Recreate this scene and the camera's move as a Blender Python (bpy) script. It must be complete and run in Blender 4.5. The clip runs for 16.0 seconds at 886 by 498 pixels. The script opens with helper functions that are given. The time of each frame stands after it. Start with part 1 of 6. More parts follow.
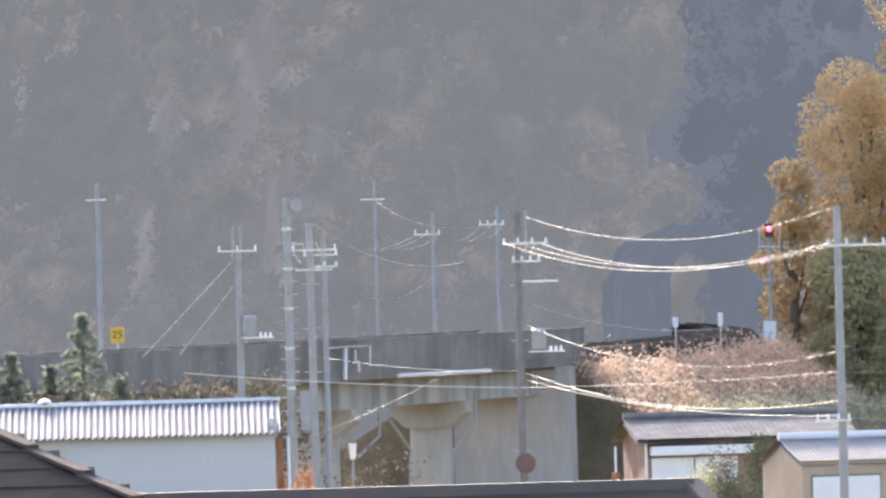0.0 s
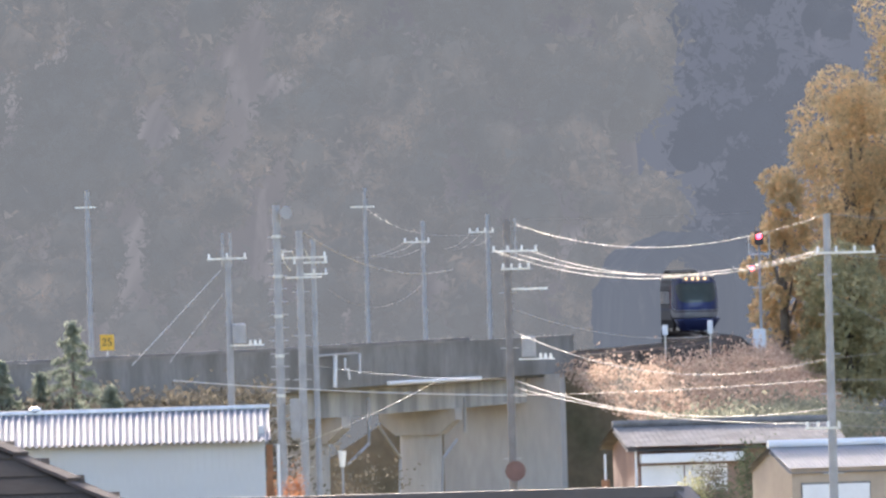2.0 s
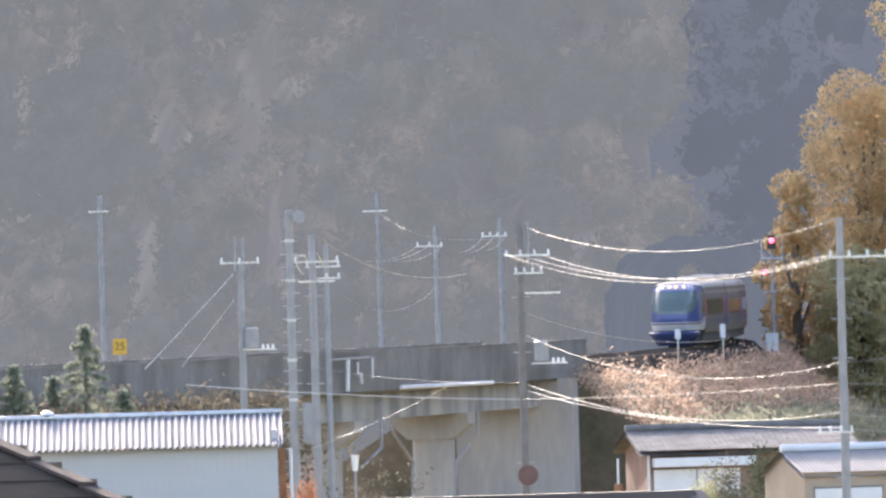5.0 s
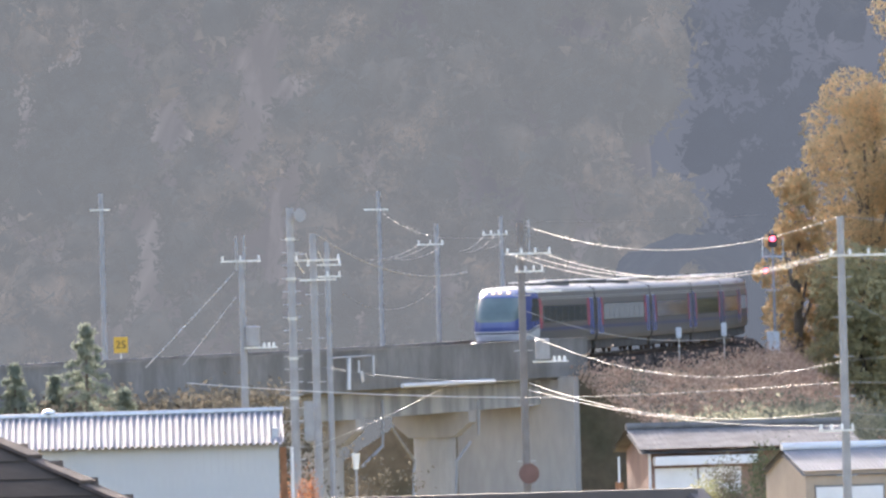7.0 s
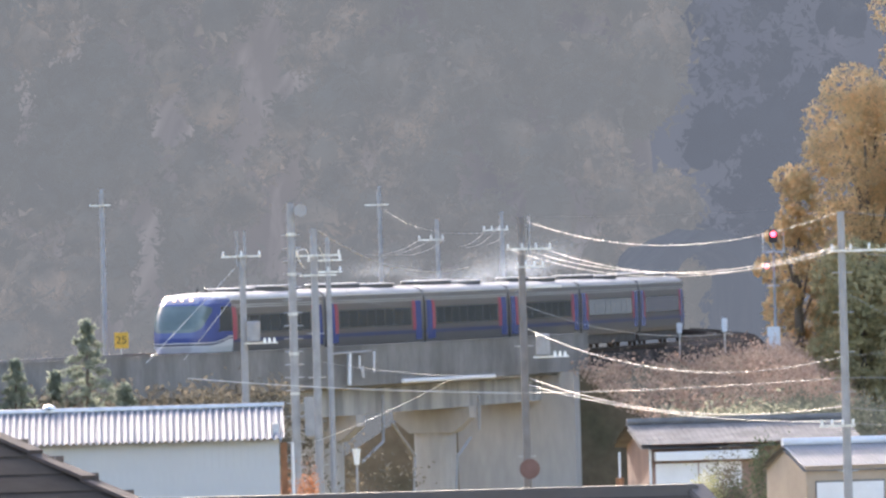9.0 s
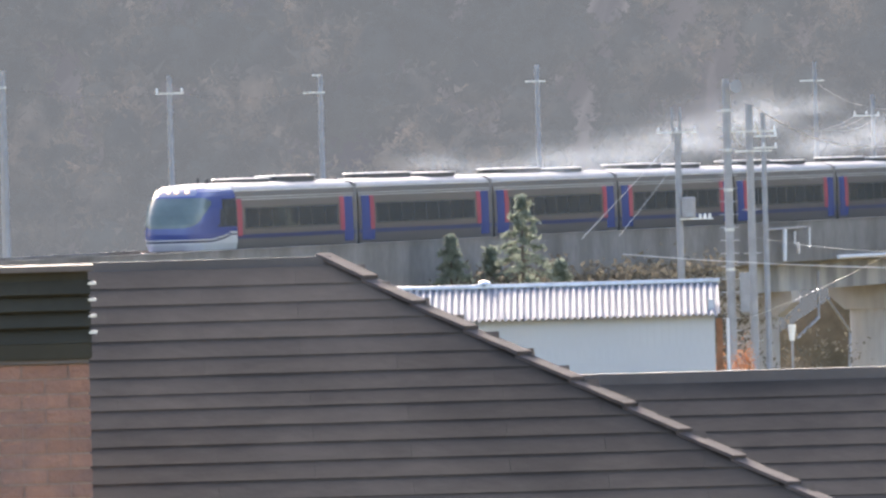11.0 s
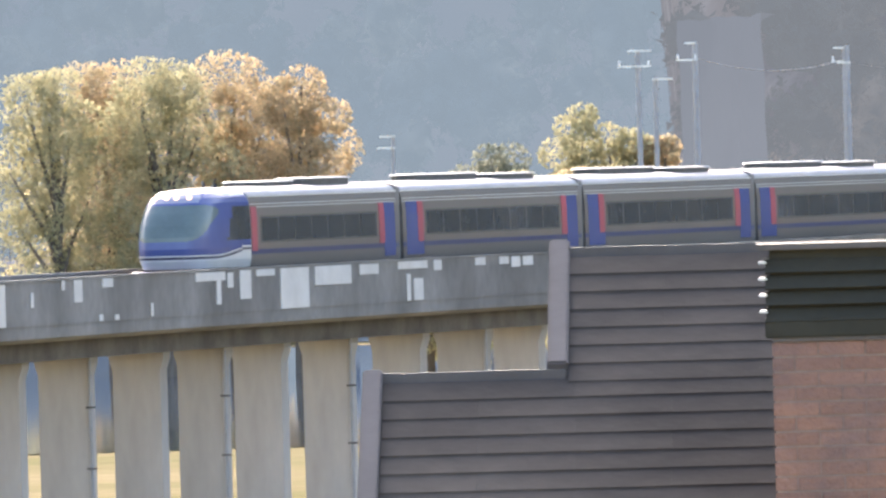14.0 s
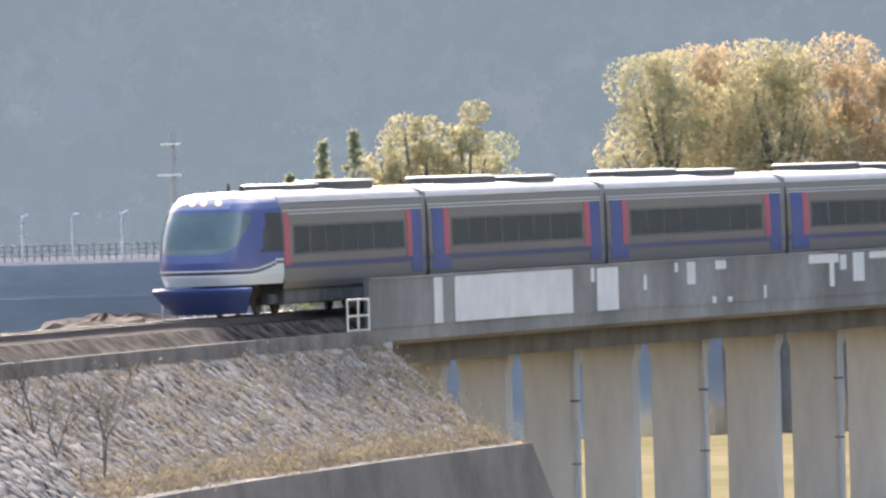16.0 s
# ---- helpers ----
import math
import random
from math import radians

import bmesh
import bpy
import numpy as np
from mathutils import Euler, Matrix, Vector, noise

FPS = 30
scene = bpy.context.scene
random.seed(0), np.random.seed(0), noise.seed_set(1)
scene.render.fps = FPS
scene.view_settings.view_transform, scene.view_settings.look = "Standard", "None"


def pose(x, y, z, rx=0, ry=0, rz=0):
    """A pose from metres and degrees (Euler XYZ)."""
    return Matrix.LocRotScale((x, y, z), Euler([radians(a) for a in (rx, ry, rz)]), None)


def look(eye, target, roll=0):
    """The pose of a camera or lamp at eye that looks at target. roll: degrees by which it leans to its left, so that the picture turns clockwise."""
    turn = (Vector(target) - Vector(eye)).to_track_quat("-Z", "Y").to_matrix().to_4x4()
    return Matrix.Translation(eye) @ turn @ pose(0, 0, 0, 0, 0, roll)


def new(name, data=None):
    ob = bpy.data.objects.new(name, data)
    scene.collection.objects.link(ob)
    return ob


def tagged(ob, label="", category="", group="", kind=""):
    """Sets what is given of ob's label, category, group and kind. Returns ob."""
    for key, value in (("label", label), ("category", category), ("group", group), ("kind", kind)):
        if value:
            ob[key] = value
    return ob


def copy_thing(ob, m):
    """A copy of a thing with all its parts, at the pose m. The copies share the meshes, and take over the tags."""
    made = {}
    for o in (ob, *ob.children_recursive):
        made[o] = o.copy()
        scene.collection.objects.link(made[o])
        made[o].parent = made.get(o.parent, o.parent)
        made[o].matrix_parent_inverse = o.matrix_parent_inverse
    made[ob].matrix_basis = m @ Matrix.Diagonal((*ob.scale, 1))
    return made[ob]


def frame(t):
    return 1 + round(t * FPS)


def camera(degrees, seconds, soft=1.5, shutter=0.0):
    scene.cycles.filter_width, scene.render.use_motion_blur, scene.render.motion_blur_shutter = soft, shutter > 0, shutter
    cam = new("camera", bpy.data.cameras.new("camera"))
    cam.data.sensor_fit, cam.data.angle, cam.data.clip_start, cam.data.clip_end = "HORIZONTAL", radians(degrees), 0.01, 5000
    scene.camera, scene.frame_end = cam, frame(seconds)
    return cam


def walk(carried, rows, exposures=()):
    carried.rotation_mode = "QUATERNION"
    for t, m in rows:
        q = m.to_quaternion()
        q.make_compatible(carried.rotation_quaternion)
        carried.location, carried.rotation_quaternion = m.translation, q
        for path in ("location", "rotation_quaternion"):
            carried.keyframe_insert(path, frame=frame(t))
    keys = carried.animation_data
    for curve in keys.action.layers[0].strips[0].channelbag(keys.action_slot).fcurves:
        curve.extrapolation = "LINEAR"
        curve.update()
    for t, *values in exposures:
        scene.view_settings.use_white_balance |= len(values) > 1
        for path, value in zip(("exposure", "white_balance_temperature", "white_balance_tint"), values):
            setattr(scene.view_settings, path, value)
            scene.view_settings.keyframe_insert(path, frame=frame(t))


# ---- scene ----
EYE = Vector((0.0, 0.0, 12.81))   # a tripod on the hillside
RAIL = 8.0                        # top of the rails above the valley floor
SPEED = 33.95                     # the express, metres a second

cam = camera(3.6446, 16.0, soft=2.6)


def aim(yaw, pitch):
    y, p = radians(yaw), radians(pitch)
    return look(EYE, EYE + 100 * Vector((math.sin(y) * math.cos(p), math.cos(y) * math.cos(p), math.sin(p))), -1.6)


# seconds, bearing to the right of north, tilt up
PAN = [
    (0.0, 0.000, 0.023), (0.5, 0.011, 0.029), (1.0, 0.022, 0.039), (1.5, 0.042, 0.049), (2.0, 0.043, 0.053),
    (2.5, 0.031, 0.057), (3.0, 0.020, 0.068), (3.5, 0.007, 0.071), (4.0, -0.006, 0.077), (5.2, -0.009, 0.070),
    (6.5, -0.013, 0.065), (7.0, -0.013, 0.065), (7.5, -0.013, 0.065), (8.0, -0.014, 0.063), (9.0, -0.016, 0.046),
    (9.6, -0.047, -0.098), (10.0, -0.349, -0.249), (10.3, -0.790, -0.310), (10.5, -1.237, -0.333),
    (11.0, -1.821, -0.415), (11.5, -2.301, -0.425), (12.0, -2.845, -0.408), (12.5, -3.540, -0.416),
    (13.0, -4.208, -0.423), (13.5, -4.677, -0.422), (14.0, -5.294, -0.422), (14.5, -6.077, -0.402),
    (15.0, -6.637, -0.424), (15.5, -7.121, -0.453), (16.0, -7.817, -0.426)]
walk(cam, [(t, aim(a, b)) for t, a, b in PAN], exposures=[(0.0, 2.09, 6750, 17), (8.2, 2.09, 6750, 17), (11.3, 2.02, 6780, 16), (12.3, 2.10, 6750, 16), (13.2, 2.25, 6650, 15), (14.2, 2.13, 6600, 15), (16.0, 1.94, 6680, 16)])

# ---------------------------------------------------------------- light
SUN_UP, SUN_LEFT = 24.0, 16.0     # degrees: elevation, and how far left of north it stands
world = bpy.data.worlds.new("sky")
scene.world = world
world.use_nodes = True
wn = world.node_tree
sky = wn.nodes.new("ShaderNodeTexSky")
sky.sky_type, sky.sun_disc = "NISHITA", False
sky.sun_elevation, sky.sun_rotation = radians(SUN_UP), radians(-SUN_LEFT)
sky.air_density, sky.dust_density = 1.0, 3.0
wn.links.new(sky.outputs[0], wn.nodes["Background"].inputs[0])
wn.nodes["Background"].inputs[1].default_value = 0.15
sun_data = bpy.data.lights.new("sun", "SUN")
sun_data.energy, sun_data.angle, sun_data.color = 2.0, radians(0.6), (1.0, 0.93, 0.82)
sun = new("sun", sun_data)
sun.matrix_world = look((-60, 300, 300), Vector((-60, 300, 300)) - Vector((
    -math.sin(radians(SUN_LEFT)) * math.cos(radians(SUN_UP)),
    math.cos(radians(SUN_LEFT)) * math.cos(radians(SUN_UP)), math.sin(radians(SUN_UP)))))


# ---------------------------------------------------------------- materials
def mat(name, colour, rough=0.7, metal=0.0, scale=1.0, vary=0.15, bump=0.1, other=None, glow=None, island=0.0,
        stretch=(1, 1, 1), piece=0.0, spec=0.5, alpha=1.0):
    """A surface with broad stains and fine grain; 'other' is the colour of the stains."""
    m = bpy.data.materials.new(name)
    m.use_nodes = True
    n, l = m.node_tree.nodes, m.node_tree.links
    b = n["Principled BSDF"]
    b.inputs["Roughness"].default_value, b.inputs["Metallic"].default_value = rough, metal
    b.inputs["Specular IOR Level"].default_value = spec
    b.inputs["Alpha"].default_value = alpha
    co = n.new("ShaderNodeTexCoord")
    mp = n.new("ShaderNodeMapping")
    mp.inputs["Scale"].default_value = stretch
    l.new(co.outputs["Object"], mp.inputs[0])
    big, fine = n.new("ShaderNodeTexNoise"), n.new("ShaderNodeTexNoise")
    big.inputs["Scale"].default_value, fine.inputs["Scale"].default_value = scale, scale * 9
    big.inputs["Detail"].default_value, fine.inputs["Detail"].default_value = 4, 5
    for t in (big, fine):
        l.new(mp.outputs[0], t.inputs["Vector"])
    ramp = n.new("ShaderNodeMapRange")
    ramp.inputs[1].default_value, ramp.inputs[2].default_value = 0.35, 0.65
    l.new(big.outputs["Fac"], ramp.inputs[0])
    mix = n.new("ShaderNodeMix")
    mix.data_type = "RGBA"
    oth = other or [c * (1 - vary * 1.6) for c in colour]
    mix.inputs["A"].default_value, mix.inputs["B"].default_value = (*oth, 1), (*colour, 1)
    l.new(ramp.outputs[0], mix.inputs["Factor"])
    hsv = n.new("ShaderNodeHueSaturation")
    l.new(mix.outputs["Result"], hsv.inputs["Color"])
    val = n.new("ShaderNodeMapRange")
    val.inputs[3].default_value, val.inputs[4].default_value = 1 - vary, 1 + vary
    l.new(fine.outputs["Fac"], val.inputs[0])
    last = val.outputs[0]
    for strength, kind, sock in ((island, "ShaderNodeNewGeometry", "Random Per Island"), (piece, "ShaderNodeObjectInfo", "Random")):
        if strength:
            g = n.new(kind)
            r = n.new("ShaderNodeMapRange")
            r.inputs[3].default_value, r.inputs[4].default_value = 1 - strength, 1 + strength
            l.new(g.outputs[sock], r.inputs[0])
            mul = n.new("ShaderNodeMath")
            mul.operation = "MULTIPLY"
            l.new(last, mul.inputs[0]), l.new(r.outputs[0], mul.inputs[1])
            last = mul.outputs[0]
    l.new(last, hsv.inputs["Value"])
    l.new(hsv.outputs[0], b.inputs["Base Color"])
    if bump:
        bp = n.new("ShaderNodeBump")
        bp.inputs["Strength"].default_value, bp.inputs["Distance"].default_value = bump, 0.05
        l.new(fine.outputs["Fac"], bp.inputs["Height"])
        l.new(bp.outputs[0], b.inputs["Normal"])
    if glow:
        b.inputs["Emission Color"].default_value, b.inputs["Emission Strength"].default_value = (*glow[:3], 1), glow[3]
    return m


def leaf_mat(name, a, b2, through_=0.5):
    """Leaves: colour by leaf, some light shining through."""
    m = bpy.data.materials.new(name)
    m.use_nodes = True
    n, l = m.node_tree.nodes, m.node_tree.links
    out = n["Material Output"]
    n.remove(n["Principled BSDF"])
    g = n.new("ShaderNodeNewGeometry")
    co = n.new("ShaderNodeTexCoord")
    nz = n.new("ShaderNodeTexNoise")
    nz.inputs["Scale"].default_value = 0.5
    l.new(co.outputs["Object"], nz.inputs["Vector"])
    add = n.new("ShaderNodeMath")
    add.operation = "MULTIPLY_ADD"
    add.inputs[1].default_value, add.inputs[2].default_value = 0.7, -0.35
    l.new(g.outputs["Random Per Island"], add.inputs[0])
    sm = n.new("ShaderNodeMath")
    l.new(add.outputs[0], sm.inputs[0]), l.new(nz.outputs["Fac"], sm.inputs[1])
    mix = n.new("ShaderNodeMix")
    mix.data_type = "RGBA"
    mix.inputs["A"].default_value, mix.inputs["B"].default_value = (*a, 1), (*b2, 1)
    l.new(sm.outputs[0], mix.inputs["Factor"])
    d, t = n.new("ShaderNodeBsdfDiffuse"), n.new("ShaderNodeBsdfTranslucent")
    ms = n.new("ShaderNodeMixShader")
    ms.inputs[0].default_value = through_
    l.new(mix.outputs["Result"], d.inputs[0]), l.new(mix.outputs["Result"], t.inputs[0])
    l.new(d.outputs[0], ms.inputs[1]), l.new(t.outputs[0], ms.inputs[2]), l.new(ms.outputs[0], out.inputs[0])
    return m


CONCRETE = mat("weathered concrete", (0.42, 0.405, 0.39), 0.85, scale=0.5, vary=0.22, other=(0.22, 0.22, 0.22), stretch=(1, 1, 0.35))
# real stains over a base darkened for shade on parapet and deck
PARAPET = mat("stained parapet concrete", (0.22, 0.213, 0.208), 0.85, scale=0.45, vary=0.25, other=(0.125, 0.12, 0.115), stretch=(0.6, 0.6, 0.5))
CONCRETE_PALE = mat("fresh concrete repair", (0.58, 0.57, 0.56), 0.85, scale=1.0, vary=0.08)
PIER_CONCRETE = mat("brownish pier concrete", (0.40, 0.373, 0.345), 0.9, scale=0.35, vary=0.15, other=(0.29, 0.27, 0.25), stretch=(1, 1, 0.3), piece=0.08)
# the dark tone stands for shade under the deck
BEAM_SHADE = mat("soot-stained concrete", (0.17, 0.158, 0.146), 0.95, scale=0.6, vary=0.2, other=(0.11, 0.10, 0.095), spec=0.1)
CONCRETE_WARM = mat("old concrete", (0.43, 0.40, 0.375), 0.9, scale=0.4, vary=0.15, other=(0.33, 0.31, 0.295), stretch=(1, 1, 0.3))
POLE = mat("pole concrete", (0.31, 0.315, 0.33), 0.55, scale=2, vary=0.12)
POLE_DARK = mat("dark pole", (0.19, 0.18, 0.18), 0.6, scale=2, vary=0.15)
STEEL = mat("galvanised steel", (0.62, 0.63, 0.64), 0.35, 0.8, scale=3, vary=0.1, bump=0.03)
GLINT_STEEL = mat("polished steel", (0.85, 0.85, 0.85), 0.12, 1.0, scale=3, vary=0.03, bump=0.0)
WIRE = mat("bare wire", (0.36, 0.355, 0.35), 0.5, 0.0, scale=3, vary=0.05, bump=0)
WIRE_DARK = mat("black cable", (0.10, 0.10, 0.11), 0.5, scale=3, vary=0.05, bump=0)
PORCELAIN = mat("porcelain", (0.8, 0.8, 0.78), 0.15, scale=5, vary=0.04, bump=0)
SIGN_YELLOW = mat("yellow sign paint", (0.72, 0.42, 0.05), 0.5, scale=4, vary=0.1, bump=0.02)
BLACK = mat("black paint", (0.02, 0.02, 0.022), 0.5, scale=4, vary=0.1, bump=0.02)
RED_LIGHT = mat("red lens", (0.5, 0.02, 0.02), 0.2, glow=(1.0, 0.04, 0.08, 4.0), bump=0)
HEADLIGHT = mat("headlight", (0.9, 0.85, 0.7), 0.1, glow=(1.0, 0.62, 0.30, 0.6), bump=0)
SHED_WALL = mat("pale blue sheet wall", (0.50, 0.51, 0.525), 0.6, scale=0.3, vary=0.04, bump=0.02)
SHED_ROOF = mat("folded steel roof", (0.23, 0.24, 0.27), 0.6, 0.0, scale=0.6, vary=0.10, bump=0.03, spec=0.3)
MIRROR_BACK = mat("faded red back", (0.17, 0.10, 0.09), 0.8, scale=2, vary=0.15)
RUST = mat("rusty panel", (0.32, 0.15, 0.08), 0.9, scale=1.5, vary=0.3)
WALL_BROWN = mat("reddish render wall", (0.26, 0.17, 0.14), 0.9, scale=0.8, vary=0.15)
WALL_BEIGE = mat("beige render wall", (0.42, 0.34, 0.27), 0.9, scale=0.6, vary=0.1)
SHEET_GREY = mat("grey corrugated sheet", (0.25, 0.25, 0.265), 0.7, scale=1.0, vary=0.15, bump=0.05, spec=0.2)
TILE_GREY = mat("grey roof tile", (0.17, 0.165, 0.165), 0.9, scale=1.2, vary=0.2, spec=0.1, piece=0.15, island=0.15)
SHUTTER = mat("white shutter", (0.70, 0.71, 0.74), 0.5, scale=1, vary=0.05, bump=0.02)
SLATE = mat("dark slate", (0.094, 0.075, 0.060), 0.75, scale=0.8, vary=0.2, other=(0.046, 0.038, 0.032), piece=0.06, bump=0.15, spec=0.12)
HIP_TILE = mat("brown hip tile", (0.115, 0.095, 0.088), 0.8, scale=2, vary=0.2, bump=0.1, spec=0.1, piece=0.15)
FLASHING = mat("brown metal flashing", (0.118, 0.100, 0.092), 0.7, 0.0, scale=2, vary=0.12, bump=0.04)
CAP_METAL = mat("bronze chimney cap", (0.050, 0.047, 0.036), 0.6, 0.1, scale=2, vary=0.15, bump=0.05, spec=0.15)
BRICK = mat("orange brick", (0.285, 0.148, 0.105), 0.85, scale=4, vary=0.18, other=(0.21, 0.122, 0.10), piece=0.12, bump=0.3)
MORTAR = mat("mortar", (0.36, 0.27, 0.23), 0.95, scale=6, vary=0.1)
KERB = mat("soiled kerb concrete", (0.22, 0.19, 0.17), 0.95, scale=0.8, vary=0.25, bump=0.2, spec=0.1)
# the wall face's shade is put into this dark colour
WALL_DARK = mat("dark retaining wall concrete", (0.19, 0.172, 0.16), 0.9, scale=0.4, vary=0.2, bump=0.1, spec=0.15)
BALLAST = mat("ballast", (0.11, 0.092, 0.082), 0.95, scale=1.8, vary=0.6, bump=0.9, spec=0.05)
BALLAST_BROWN = mat("brown gravel", (0.24, 0.195, 0.165), 0.95, scale=1.5, vary=0.4, bump=0.7, spec=0.05)
STEEL_RAIL = mat("worn rail", (0.45, 0.43, 0.42), 0.25, 0.9, scale=3, vary=0.1, bump=0)
RAIL_RUST = mat("rusty rail side", (0.12, 0.085, 0.07), 0.8, scale=3, vary=0.2)
STONE = mat("pitching stone", (0.31, 0.262, 0.222), 0.8, spec=0.15, scale=3, vary=0.25, island=0.35, bump=0.4)
STONE_PIECE = mat("single pitching stone", (0.31, 0.262, 0.222), 0.8, spec=0.15, scale=3, vary=0.25, piece=0.35, bump=0.4)
BLOCKER_WOODS = mat("dark mixed woods", (0.07, 0.068, 0.05), 0.95, scale=0.12, vary=0.3, other=(0.045, 0.05, 0.04), bump=0.4, spec=0.0)
DRY_GRASS = leaf_mat("dry grass", (0.20, 0.165, 0.12), (0.38, 0.31, 0.20), 0.4)
DRY_SHRUB = leaf_mat("dry shrub leaves", (0.34, 0.22, 0.17), (0.70, 0.56, 0.45), 0.65)
GROUND = mat("dry meadow", (0.34, 0.27, 0.155), 0.95, scale=0.05, vary=0.3, other=(0.23, 0.20, 0.10), spec=0.0)
EARTH = mat("embankment earth", (0.20, 0.15, 0.10), 0.95, scale=0.3, vary=0.35, other=(0.11, 0.10, 0.06), bump=0.5)
BARK = mat("bark", (0.19, 0.155, 0.125), 0.9, scale=2, vary=0.3, stretch=(1, 1, 0.2))
LEAF_ORANGE = leaf_mat("orange leaves", (0.42, 0.37, 0.24), (0.68, 0.49, 0.29), 0.66)
# brighter copy of the orange leaves: backlight is put into the colour
LEAF_ORANGE_LIT = leaf_mat("amber leaves", (0.46, 0.40, 0.25), (0.86, 0.60, 0.34), 0.72)
LEAF_OLIVE = leaf_mat("olive leaves", (0.26, 0.31, 0.22), (0.52, 0.47, 0.27), 0.65)
LEAF_DARK = leaf_mat("glossy dark leaves", (0.05, 0.065, 0.04), (0.15, 0.17, 0.11), 0.35)
LEAF_BROWN = leaf_mat("brown brush leaves", (0.12, 0.112, 0.09), (0.22, 0.195, 0.155), 0.4)
LEAF_YELLOW = leaf_mat("yellow leaves", (0.36, 0.36, 0.235), (0.60, 0.51, 0.295), 0.64)
LEAF_GREEN = leaf_mat("green leaves", (0.20, 0.22, 0.17), (0.35, 0.34, 0.26), 0.6)
LEAF_CONIFER = leaf_mat("conifer needles", (0.20, 0.235, 0.19), (0.33, 0.36, 0.29), 0.6)
LEAF_RED = leaf_mat("red leaves", (0.36, 0.14, 0.08), (0.52, 0.27, 0.15), 0.5)
TRAIN_BLUE = mat("blue train paint", (0.075, 0.100, 0.27), 0.25, scale=0.6, vary=0.06, bump=0.01)
TRAIN_WHITE = mat("white train paint", (0.68, 0.67, 0.645), 0.3, scale=0.6, vary=0.05, bump=0.01)
TRAIN_ROOF = mat("pale roof paint", (0.38, 0.38, 0.385), 0.4, scale=0.6, vary=0.07, bump=0.03)
TRAIN_STEEL = mat("train stainless steel", (0.225, 0.203, 0.185), 0.42, 0.5, scale=0.5, vary=0.06, bump=0.02, stretch=(0.2, 1, 3))
LAMP_PANEL = mat("headlight panel", (0.22, 0.25, 0.36), 0.3, scale=1, vary=0.05, bump=0.0)
BELLOWS = mat("grey rubber bellows", (0.25, 0.24, 0.235), 0.8, scale=2, vary=0.15, stretch=(6, 1, 1))
UNIT_SIDE = mat("grey equipment sides", (0.115, 0.108, 0.10), 0.6, scale=1.5, vary=0.15, bump=0.05)
TRAIN_RED = mat("red door trim", (0.42, 0.085, 0.115), 0.4, scale=1, vary=0.05, bump=0.01)
TRAIN_GLASS = mat("tinted window glass", (0.085, 0.087, 0.090), 0.06, scale=1, vary=0.1, bump=0)
# the light grey-green base stands in for sky mirrored in the windscreen
SCREEN_GLASS = mat("windscreen glass", (0.13, 0.17, 0.17), 0.08, scale=1, vary=0.1, bump=0)
UNDERFRAME = mat("sooty underframe", (0.105, 0.098, 0.092), 0.75, scale=1.5, vary=0.3)
WAIST_BLUE = mat("deep blue waist paint", (0.045, 0.058, 0.15), 0.35, scale=1, vary=0.06, bump=0.0)
TRAIN_STRIPE = mat("dark stripe", (0.03, 0.03, 0.07), 0.35, scale=1, vary=0.05, bump=0.0)


